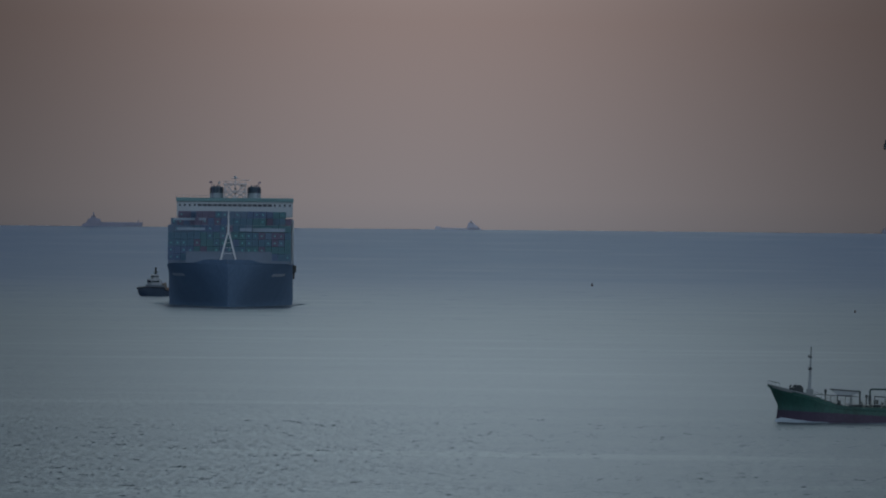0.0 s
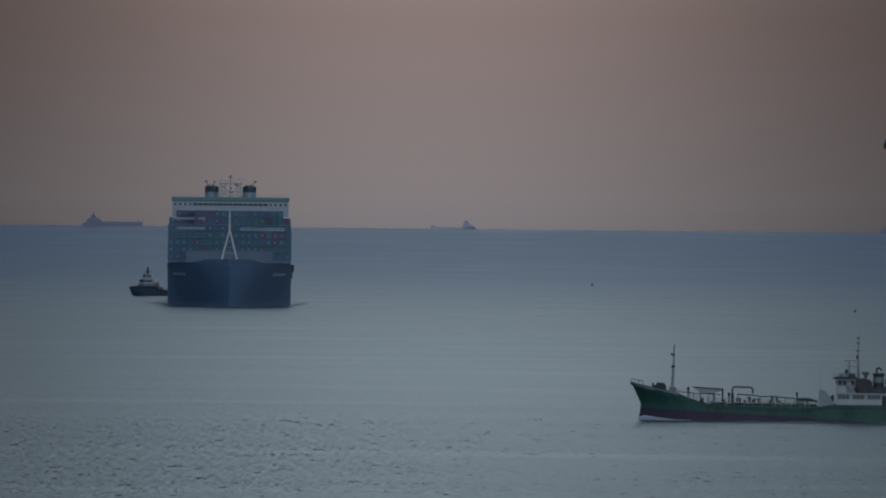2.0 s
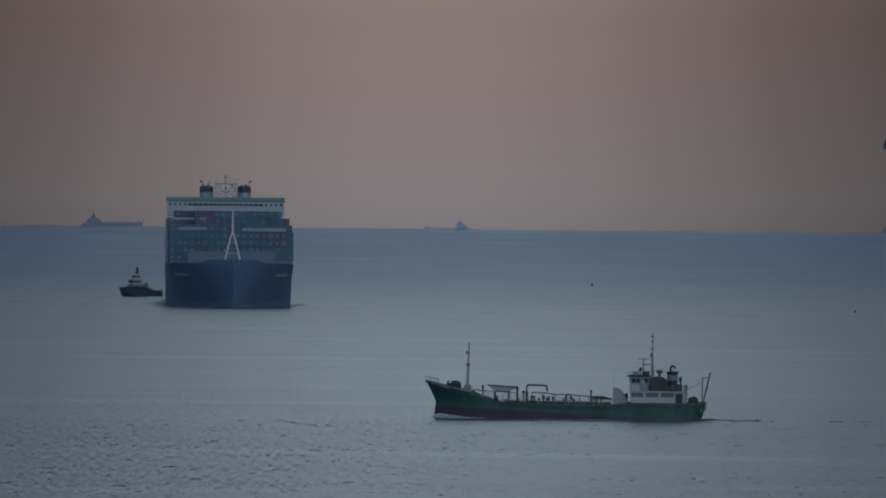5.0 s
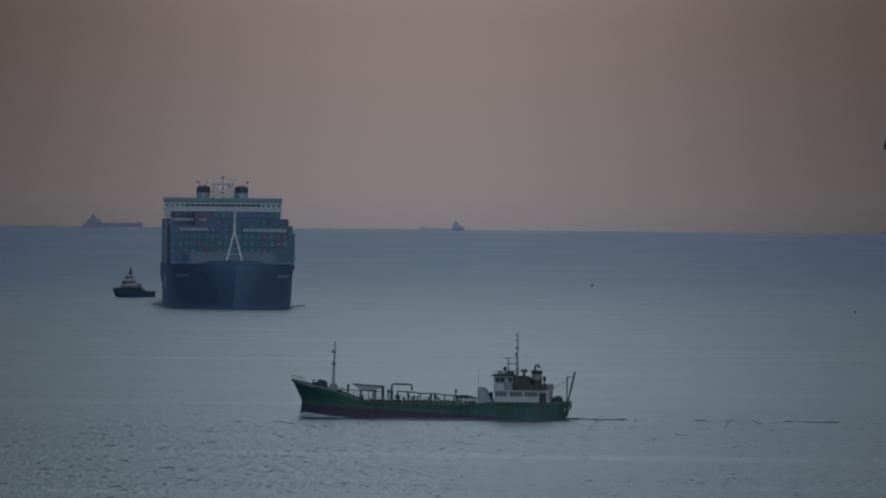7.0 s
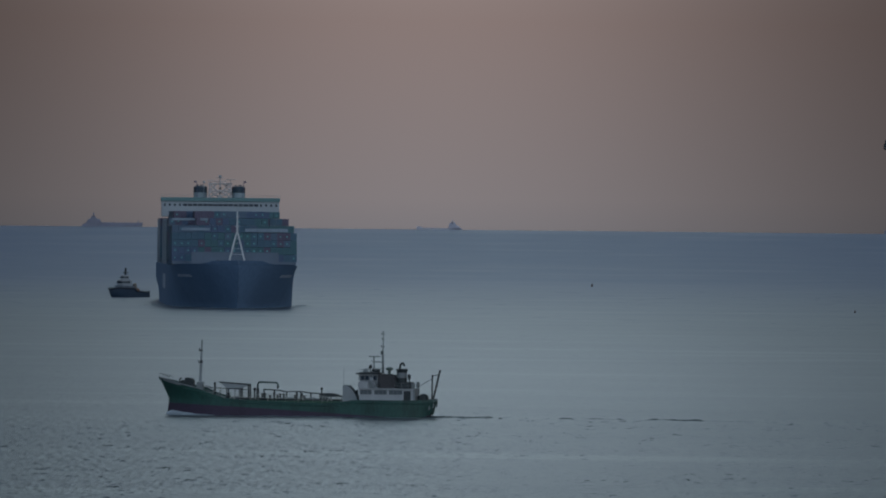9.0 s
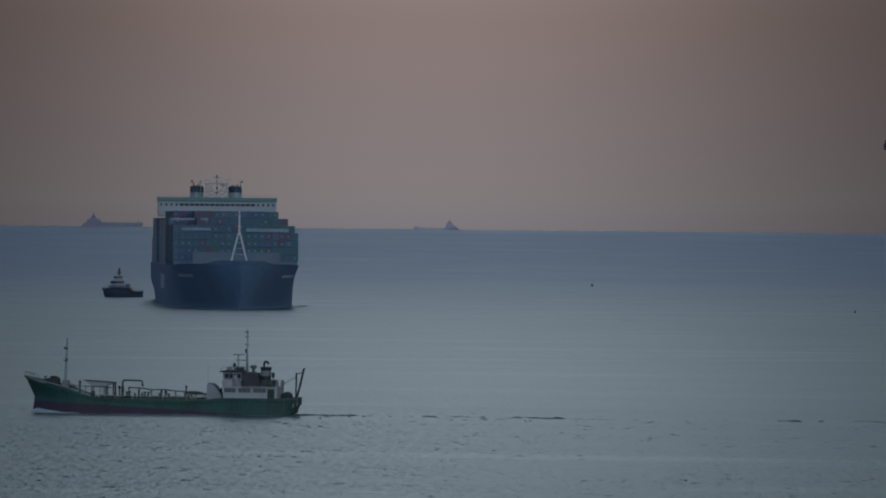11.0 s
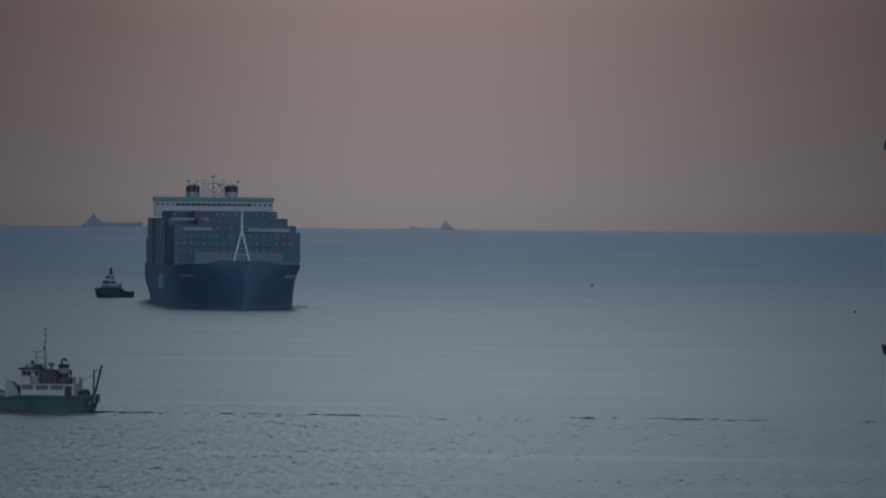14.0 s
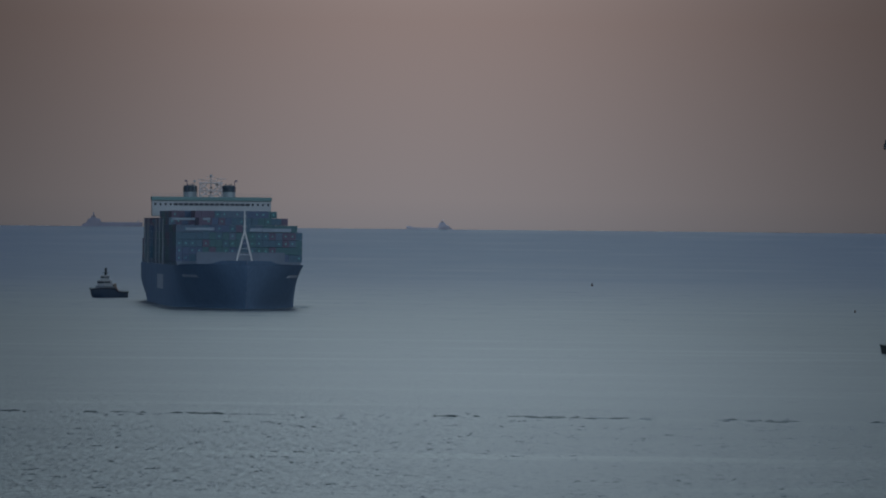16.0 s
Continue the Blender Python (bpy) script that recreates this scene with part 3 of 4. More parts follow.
def tanker_foredeck(ship):
    bm = bmesh.new()
    tube(bm, (3.65, -1.0, 5.25), (3.65, 1.0, 5.25), 0.74, n=16)
    tube(bm, (2.65, -0.8, 5.1), (2.65, 0.8, 5.1), 0.55, n=14)
    tube(bm, (3.1, 0.6, 5.6), (3.1, 1.5, 5.6), 0.42, n=12)
    box(bm, 1.9, 4.4, -0.9, 0.9, 4.3, 5.0, 0.12)
    part("windlass", bm, T_DARK, ship, "dark anchor windlass on the forecastle")
    bm = bmesh.new()
    tube(bm, (2.2, -1.3, 4.6), (2.2, -1.3, 5.8), 0.1)
    tube(bm, (2.2, -1.3, 5.8), (2.5, -1.3, 5.95), 0.12)
    part("windlass_brake", bm, T_DARK, ship)
    bm = bmesh.new()
    box(bm, 4.85, 6.0, -0.7, 0.7, 4.1, 5.35, 0.12)
    part("mast_house", bm, T_GREY, ship, "pale mast house")
    bm = bmesh.new()
    tube(bm, (5.35, 0, 4.4), (5.5, 0, 8.5), 0.27, 0.22, 10)
    mast = part("foremast", bm, CANVAS, ship, "pale grey pole foremast")
    for z0, z1, r0, m in ((8.5, 8.85, 0.24, T_DARK), (8.85, 10.35, 0.17, CANVAS), (10.35, 10.6, 0.2, T_DARK), (10.6, 12.2, 0.11, T_GREY)):
        bm = bmesh.new()
        tube(bm, (5.5 + 0.03 * (z0 - 8.5), 0, z0), (5.5 + 0.03 * (z1 - 8.5), 0, z1), r0, r0 * 0.85, 8)
        part("mast_section", bm, m, mast)
    bm = bmesh.new()
    box(bm, 5.1, 5.75, -0.5, 0.5, 8.45, 8.53)
    tube(bm, (5.15, -0.4, 8.5), (5.15, -0.4, 9.0), 0.03, n=5)
    part("mast_platform", bm, T_DARK, mast)
    bm = bmesh.new()
    tube(bm, (5.2, 0, 10.45), (5.75, 0, 10.45), 0.08)
    tube(bm, (5.22, 0, 10.4), (5.22, 0, 10.8), 0.11)
    part("mast_lamp", bm, T_DARK, mast)
    # ladder down to the tank deck
    bm = bmesh.new()
    pipe(bm, [(6.1, -2.6, 4.95), (7.3, -2.8, 4.75), (8.0, -3.0, 4.2), (9.0, -3.1, 3.4)], 0.04, 6)
    for x, z in ((6.1, 4.95), (7.3, 4.75), (8.0, 4.2)):
        tube(bm, (x, -2.75, lerp(T_SHEER, x) - 0.1), (x, -2.75, z), 0.04, n=6)
    part("ladder_rail", bm, T_GREY, ship)
    bm = bmesh.new()
    lathe(bm, 7.95, -1.0, [(0.13, 2.4), (0.13, 4.8), (0.2, 4.85), (0.2, 5.25), (0.08, 5.35)], 10)
    part("tank_vent", bm, T_DARK, ship)


def tanker_cargo_deck(ship):
    # covered hose stand: a tapering canvas roof with a dark rim
    bm = bmesh.new()
    prism(bm, [(8.75, 5.3), (13.4, 4.95), (13.4, 4.75), (12.2, 4.4), (9.9, 4.4), (9.5, 4.75)], -1.25, 1.25)
    cover = part("hose_cover", bm, CANVAS, ship, "sloping grey canvas cover over the hose stand")
    bm = bmesh.new()
    prism(bm, [(8.55, 5.42), (13.65, 5.1), (13.65, 4.96), (8.75, 5.28)], -1.35, 1.35)
    part("cover_rim", bm, T_DARK, cover, "dark rim along the top of the cover")
    # dark strip along the underside of the cover
    bm = bmesh.new()
    prism(bm, [(9.9, 4.4), (12.3, 4.4), (12.3, 4.28), (9.9, 4.28)], -1.3, 1.3)
    part("cover_underside", bm, T_DARK, cover)
    for x, m, rad in ((9.9, T_DARK, 0.09), (12.1, T_GREY, 0.2), (13.5, T_DARK, 0.13)):
        for y in (-1.1, 1.1):
            bm = bmesh.new()
            tube(bm, (x, y, 2.45), (x, y, 5.0 if x > 13 else 4.35), rad)
            part("post", bm, m, cover)
    bm = bmesh.new()
    pipe(bm, [(13.5, -1.2, 3.5), (13.85, -1.2, 3.1), (13.9, -1.2, 2.45)], 0.1, 8)
    part("hose_end", bm, T_DARK, cover)
    bm = bmesh.new()
    box(bm, 10.0, 10.45, -1.5, -0.9, 2.45, 3.6, 0.05)
    part("valve_chest", bm, T_DARK, ship)
    # pipe arch with a short hanging end
    bm = bmesh.new()
    pipe(bm, [(15.1, -1.6, 2.45), (15.1, -1.6, 5.2), (15.35, -1.6, 5.45), (18.1, -1.6, 5.4), (18.35, -1.6, 5.2), (18.4, -1.6, 4.7)], 0.14, 10)
    arch = part("pipe_arch", bm, ARCH_GREEN, ship, "dark green bent cargo pipe arch")
    bm = bmesh.new()
    tube(bm, (15.1, -1.6, 2.45), (15.1, -1.6, 4.4), 0.22)
    part("arch_foot", bm, T_DARK, arch)
    bm = bmesh.new()
    tube(bm, (18.4, -1.6, 4.62), (18.4, -1.6, 4.78), 0.22, n=10)
    tube(bm, (18.4, -1.6, 4.4), (18.4, -1.6, 4.62), 0.1)
    part("flange", bm, T_DARK, arch)
    bm = bmesh.new()
    tube(bm, (14.55, -1.4, 2.45), (14.55, -1.4, 4.35), 0.1)
    lathe(bm, 14.55, -1.4, [(0.14, 4.0), (0.22, 4.1), (0.22, 4.45), (0.1, 4.55)], 10)
    part("tank_vent", bm, T_DARK, ship)
    # fore and aft catwalk, sagging between its trestles
    cat = [(15.9, 4.25), (17.2, 4.18), (18.6, 4.1), (19.6, 3.88), (20.6, 3.95), (21.9, 3.98), (23.4, 3.75), (25.2, 3.68)]
    bm = bmesh.new()
    for y in (-0.5, 0.5):
        pipe(bm, [(x, y, z) for x, z in cat], 0.075, 6)
    for (x0, z0), (x1, z1) in zip(cat, cat[1:]):
        prism(bm, [(x0, z0), (x1, z1), (x1, z1 - 0.08), (x0, z0 - 0.08)], -0.5, 0.5)
    walkway = part("catwalk", bm, T_DARK, ship, "dark steel catwalk above the tanks")
    for x in (15.9, 17.6, 19.6, 21.9, 23.6, 25.1):
        for y in (-0.45, 0.45):
            bm = bmesh.new()
            tube(bm, (x, y, 2.4), (x, y, lerp(cat, x)), 0.055, n=6)
            part("catwalk_leg", bm, T_DARK, walkway)
    bm = bmesh.new()
    pipe(bm, [(6.2, -0.5, 4.55), (9.2, -0.5, 4.35), (13.2, -0.5, 4.15)], 0.06, 6)
    for x in (6.4, 8.8, 11.2):
        tube(bm, (x, -0.5, 2.5), (x, -0.5, 4.45 - 0.05 * (x - 6)), 0.04, n=6)
    part("fore_handrail", bm, T_DARK, ship)
    bm = bmesh.new()
    prism(bm, [(25.4, 3.62), (26.2, 3.78), (27.6, 3.72), (28.9, 3.3), (28.9, 3.1), (25.6, 3.35)], -1.6, 0.4)
    table = part("manifold_platform", bm, T_DARK, ship, "dark raised manifold platform")
    for x in (25.7, 27.2, 28.6):
        bm = bmesh.new()
        tube(bm, (x, -1.4, 2.4), (x, -1.4, 3.3), 0.05, n=6)
        part("leg", bm, T_DARK, table)
    for y, z, rad in ((-2.2, 2.72, 0.12), (-1.8, 2.7, 0.1), (1.9, 2.72, 0.12)):
        bm = bmesh.new()
        pipe(bm, [(9.8, y, z), (20, y, z), (28.6, y, z - 0.1)], rad, 8)
        part("cargo_line", bm, T_DARK, ship)
    rnd = random.Random(3)
    for x in (15.9, 16.3, 17.1, 17.9, 18.4, 18.7, 19.3, 21.2, 21.5, 22.3, 22.7, 26.0, 26.5, 27.2):
        bm = bmesh.new()
        y, h = rnd.uniform(-2.2, -1.0), rnd.uniform(0.75, 1.4) if x < 25 else 0.7
        tube(bm, (x, y, 2.45), (x, y, 2.45 + h), 0.1)
        tube(bm, (x, y, 2.45 + h * 0.6), (x, y, 2.45 + h), 0.17, n=10)
        tube(bm, (x - 0.22, y, 2.5 + h), (x + 0.22, y, 2.5 + h), 0.05, n=6)
        part("deck_valve", bm, T_DARK, ship)
    for x in (11.3, 12.9, 19.9, 23.9, 24.4, 28.0):
        bm = bmesh.new()
        y, h = rnd.uniform(-2.4, -1.2), rnd.uniform(0.35, 0.6)
        tube(bm, (x, y, 2.45), (x, y, 2.45 + h), 0.1)
        tube(bm, (x - 0.18, y, 2.45 + h), (x + 0.18, y, 2.45 + h), 0.07)
        part("bollard", bm, RAIL_BUFF, ship, "buff mooring bollard")
    bm = bmesh.new()
    lathe(bm, 25.5, -0.9, [(0.12, 2.4), (0.12, 4.3), (0.2, 4.35), (0.2, 4.6), (0.08, 4.68)], 10)
    part("tank_vent", bm, T_DARK, ship)
    for x0, x1, z in ((11.4, 12.2, 3.1), (19.9, 21.0, 3.0), (23.4, 24.6, 2.95)):
        bm = bmesh.new()
        box(bm, x0, x1, -1.6, -0.4, 2.45, z, 0.06)
        part("tank_hatch", bm, T_GREY, ship)
    for x in (10.8, 14.2, 17.0, 22.0, 26.8):
        bm = bmesh.new()
        pipe(bm, [(x, -3.4, 2.4), (x, -3.4, 2.85), (x + 0.5, -3.4, 2.95), (x + 0.9, -3.4, 2.7)], 0.07, 6)
        part("cargo_hose", bm, RAIL_BUFF, ship)


def tanker_house(ship):
    # canvas-covered casing before the house, with a whip aerial
    bm = bmesh.new()
    prism(bm, [(29.05, 2.2), (29.05, 4.9), (29.3, 5.12), (29.9, 5.0), (30.35, 4.65), (30.9, 3.95), (31.4, 3.15), (31.5, 2.2)], -2.0, 2.0)
    casing = part("pump_casing", bm, CANVAS, ship, "pale canvas-covered pump casing")
    bm = bmesh.new()
    prism(bm, [(30.9, 3.95), (31.3, 4.4), (31.45, 4.35), (31.5, 3.1)], -1.2, -0.9)
    part("casing_bracket", bm, T_DARK, casing)
    bm = bmesh.new()
    tube(bm, (29.2, -2, 4.8), (29.25, -2, 8.1), 0.03, 0.018, 5)
    part("aerial", bm, T_GREY, ship)
    # deckhouse
    bm = bmesh.new()
    prism(bm, [(31.9, 2.4), (31.9, 4.62), (40.9, 4.55), (41.0, 2.4)], -3.3, 3.3)
    house = part("deckhouse", bm, T_WHITE, ship, "white deckhouse with dull side windows")
    for x0, x1 in ((32.1, 33.95), (34.45, 36.4), (36.85, 38.95)):
        for side in (-1, 1):
            bm = bmesh.new()
            box(bm, x0 - 0.05, x1 + 0.05, *sorted((side * 3.2, side * 3.32)), 3.68, 4.42)
            recess = part("window_recess", bm, T_GREY, house)
            n = 3
            w = (x1 - x0) / n
            for k in range(n):
                bm = bmesh.new()
                box(bm, x0 + k * w + 0.04, x0 + (k + 1) * w - 0.04, *sorted((side * 3.3, side * 3.34)), 3.74, 4.36)
                part("window_pane", bm, PANE_DULL, recess)
    for side in (-1, 1):
        bm = bmesh.new()
        box(bm, 39.2, 40.35, *sorted((side * 3.25, side * 3.36)), 2.75, 4.3, 0.03)
        part("doorway", bm, T_DARK, house, "dark open doorway")
        bm = bmesh.new()
        box(bm, 32.0, 32.95, *sorted((side * 3.25, side * 3.34)), 4.86, 5.14)
        part("name_board", bm, T_DARK, house, "dark name board")
    bm = bmesh.new()
    box(bm, 31.7, 41.1, -3.55, 3.55, 4.58, 4.68)
    part("boat_deck", bm, T_WHITE, house)
    # wheelhouse, its front leaning forward under a visor
    bm = bmesh.new()
    prism(bm, [(32.0, 4.66), (31.95, 5.7), (31.75, 6.95), (34.85, 6.95), (34.9, 4.66)], -2.9, 2.9)
    wheel = part("wheelhouse", bm, WHEEL_GREY, ship, "dull white wheelhouse with dark windows")
    bm = bmesh.new()
    prism(bm, [(31.3, 6.95), (31.35, 7.12), (32.2, 7.3), (35.2, 7.22), (35.2, 6.95)], -3.1, 3.1)
    part("wheelhouse_roof", bm, T_DARK, wheel, "dark roof with a visor")
    for side in (-1, 1):
        for x0, x1, m in ((32.1, 32.75, GLASS_DARK), (32.85, 33.45, GLASS_DARK), (33.6, 34.0, PANE_DULL), (34.15, 34.75, GLASS_DARK)):
            bm = bmesh.new()
            box(bm, x0, x1, *sorted((side * 2.85, side * 2.93)), 6.0, 6.72)
            part("window", bm, m, wheel)
        bm = bmesh.new()
        box(bm, 34.1, 34.75, *sorted((side * 2.85, side * 2.94)), 4.7, 5.85)
        part("side_door", bm, T_GREY, wheel)
        bm = bmesh.new()
        prism(bm, [(31.8, 4.68), (31.75, 5.75), (33.3, 5.75), (33.5, 4.68)], *sorted((side * 2.9, side * 3.5)))
        part("bridge_wing", bm, T_WHITE, wheel, "white bridge wing dodger")
        bm = bmesh.new()
        pipe(bm, [(33.75, side * 3.4, 6.5), (33.95, side * 3.4, 5.8), (34.5, side * 3.4, 4.7)], 0.06, 6)
        pipe(bm, [(34.1, side * 3.4, 6.5), (34.3, side * 3.4, 5.8), (34.85, side * 3.4, 4.7)], 0.06, 6)
        part("ladder", bm, T_WHITE, wheel, "white ladder to the bridge")
        bm = bmesh.new()
        for k in range(14):
            a, b = math.tau * k / 14, math.tau * (k + 1) / 14
            tube(bm, (35.05 + 0.32 * math.cos(a), side * 3.0, 5.2 + 0.32 * math.sin(a)), (35.05 + 0.32 * math.cos(b), side * 3.0, 5.2 + 0.32 * math.sin(b)), 0.08, n=6)
        part("life_ring", bm, T_DARK, wheel, "dark life ring")
        bm = bmesh.new()
        tube(bm, (33.85, side * 2.95, 6.15), (33.85, side * 3.1, 6.15), 0.22, n=12)
        part("deck_lamp", bm, T_WHITE, wheel)
    for k in range(5):
        bm = bmesh.new()
        box(bm, 31.72, 31.86, -2.3 + 0.94 * k, -1.5 + 0.94 * k, 6.1, 6.75)
        part("front_window", bm, GLASS_DARK, wheel)
    # covered lockers abaft the wheelhouse
    for side in (-1, 1):
        bm = bmesh.new()
        prism(bm, [(34.95, 4.68), (34.95, 6.75), (35.3, 6.95), (36.3, 6.95), (37.2, 6.8), (37.65, 6.4), (37.7, 4.68)], *sorted((side * 1.85, side * 2.9)))
        part("covered_locker", bm, BROWN_COVER, ship, "dull brown covered locker")
    bm = bmesh.new()
    box(bm, 35.6, 40.2, -1.8, 1.8, 4.66, 5.75, 0.1)
    part("engine_casing", bm, T_DARK, ship)
    # funnel
    bm = bmesh.new()
    lathe(bm, 38.65, -1.2, [(0.86, 4.7), (0.84, 7.6)], 16)
    fun = part("funnel", bm, T_DARK, ship, "dark funnel with pale band and black top")
    bm = bmesh.new()
    lathe(bm, 38.65, -1.2, [(0.8, 6.4), (0.88, 6.42), (0.87, 7.25), (0.8, 7.27)], 16)
    part("funnel_band", bm, FUNNEL_GREY, fun, "pale band on the funnel")
    bm = bmesh.new()
    lathe(bm, 38.65, -1.2, [(0.88, 7.5), (0.9, 7.6), (1.0, 7.66), (1.0, 7.78), (0.7, 7.9)], 16)
    part("funnel_top", bm, T_DARK, fun)
    bm = bmesh.new()
    pipe(bm, [(38.35, -1.2, 7.8), (38.35, -1.2, 8.45), (38.5, -1.2, 8.72), (38.8, -1.2, 8.75), (39.0, -1.2, 8.55), (39.05, -1.2, 8.3)], 0.17, 8)
    part("exhaust_pipe", bm, T_DARK, fun)
    bm = bmesh.new()
    box(bm, 37.9, 40.0, -2.6, -2.2, 4.68, 5.5, 0.05)
    part("vent_box", bm, T_DARK, ship)
    bm = bmesh.new()
    lathe(bm, 36.55, -0.8, [(0.25, 6.2), (0.25, 7.55), (0.55, 7.65), (0.58, 8.0), (0.3, 8.12)], 12)
    part("mushroom_vent", bm, VENT_GREEN, ship, "grey-green mushroom vent")
    # clutter on the wheelhouse roof
    bm = bmesh.new()
    lathe(bm, 32.75, -1.4, [(0.5, 7.2), (0.48, 7.55), (0.35, 7.8), (0.1, 7.9)], 12)
    part("compass_dome", bm, T_GREY, ship, "pale compass dome on the wheelhouse roof")
    bm = bmesh.new()
    box(bm, 33.75, 34.9, -1.5, 0.4, 7.2, 7.8, 0.1)
    part("roof_locker", bm, T_DARK, ship)
    bm = bmesh.new()
    lathe(bm, 33.5, -1.2, [(0.1, 7.2), (0.1, 7.95), (0.22, 8.05), (0.22, 8.4), (0.1, 8.5)], 10)
    tube(bm, (33.2, -1.2, 8.05), (33.75, -1.2, 8.1), 0.17)
    part("searchlight", bm, T_DARK, ship)
    for side in (-1, 1):
        bm = bmesh.new()
        pipe(bm, [(31.5, side * 3.0, 7.6), (33.4, side * 3.0, 7.85), (35.6, side * 3.0, 7.8)], 0.025, 5)
        for x, z in ((31.5, 7.6), (32.5, 7.73), (33.4, 7.85), (34.5, 7.83), (35.6, 7.8)):
            tube(bm, (x, side * 3.0, 7.1), (x, side * 3.0, z), 0.025, n=5)
        part("roof_rail", bm, T_GREY, ship)
        bm = bmesh.new()
        for z in (5.15, 5.6):
            pipe(bm, [(37.8, side * 3.45, z), (41.0, side * 3.45, z)], 0.025, 5)
        for k in range(4):
            tube(bm, (37.8 + 1.06 * k, side * 3.45, 4.66), (37.8 + 1.06 * k, side * 3.45, 5.6), 0.025, n=5)
        part("boat_deck_rail", bm, T_GREY, ship)
    # main mast and radar post
    bm = bmesh.new()
    tube(bm, (35.4, 0, 7.1), (35.35, 0, 10.2), 0.22, 0.17)
    tube(bm, (35.35, 0, 10.2), (35.45, 0, 14.0), 0.11, 0.06)
    main = part("main_mast", bm, T_GREY, ship, "grey main mast")
    bm = bmesh.new()
    tube(bm, (33.95, 0, 7.2), (33.9, 0, 9.75), 0.13, 0.1)
    tube(bm, (33.9, 0, 8.95), (35.3, 0, 8.9), 0.08)
    tube(bm, (33.5, 0, 9.2), (33.9, 0, 8.6), 0.05)
    part("radar_post", bm, T_GREY, main)
    bm = bmesh.new()
    box(bm, 33.1, 35.0, -0.1, 0.1, 9.75, 9.88)
    part("radar_scanner", bm, T_GREY, main)
    for z, w in ((13.45, 0.24), (12.6, 0.2), (11.4, 0.3)):
        bm = bmesh.new()
        tube(bm, (35.4 - w, 0, z), (35.4 + w, 0, z), 0.05)
        tube(bm, (35.4 - w, 0, z), (35.4 - w, 0, z + 0.25), 0.06)
        part("masthead_yard", bm, T_DARK, main)
    bm = bmesh.new()
    tube(bm, (35.2, 0, 10.1), (35.2, 0, 10.75), 0.16)
    part("mast_lamp", bm, T_DARK, main)
    # after end of the boat deck
    bm = bmesh.new()
    tube(bm, (39.95, -2.0, 4.66), (39.95, -2.0, 6.3), 0.09)
    lathe(bm, 39.95, -2.0, [(0.1, 6.1), (0.24, 6.25), (0.24, 6.9), (0.12, 7.0)], 10)
    part("stern_vent", bm, T_DARK, ship)
    for side in (-1, 1):
        bm = bmesh.new()
        prism(bm, [(40.5, 4.66), (40.55, 5.6), (40.85, 5.75), (41.05, 5.4), (41.0, 4.3), (40.95, 2.8), (40.8, 2.8), (40.8, 4.66)], *sorted((side * 3.1, side * 3.4)))
        part("boat_davit", bm, T_GREY, ship, "pale davit at the after end of the house")
    # stern winch and gallows
    bm = bmesh.new()
    tube(bm, (42.1, -0.9, 3.1), (42.1, 0.9, 3.1), 0.72, n=14)
    box(bm, 41.2, 42.5, -1.1, 1.1, 2.5, 3.65, 0.3)
    part("mooring_winch", bm, T_DARK, ship, "dark covered mooring winch on the poop")
    bm = bmesh.new()
    tube(bm, (43.45, -0.5, 2.6), (43.5, -0.5, 6.95), 0.07)
    tube(bm, (43.45, 0.5, 2.6), (43.5, 0.5, 6.95), 0.07)
    tube(bm, (43.5, -0.5, 6.9), (43.5, 0.5, 6.9), 0.07)
    for y in (-0.5, 0.5):
        tube(bm, (43.6, y, 2.7), (44.75, y, 7.7), 0.1)
        tube(bm, (43.5, y, 6.7), (44.45, y, 7.0), 0.05)
    tube(bm, (44.1, 0, 4.9), (44.3, 0, 5.3), 0.16)
    gal = part("stern_gallows", bm, T_DARK, ship, "dark steel stern gallows with stays")
    for y in (-0.5, 0.5):
        bm = bmesh.new()
        tube(bm, (43.5, y, 6.3), (41.1, y * 4, 4.9), 0.03, n=5)
        part("stay", bm, T_GREY, gal)
    for x, y, z0, z1 in ((43.35, -2.55, 1.3, 2.95), (44.0, -2.3, 1.6, 3.0)):
        for side in (-1, 1):
            bm = bmesh.new()
            box(bm, x - 0.12, x + 0.12, *sorted((-side * y, -side * (y - 0.25))), z0, z1, 0.04)
            part("stern_fender", bm, T_GREY, ship, "pale upright fender at the stern")


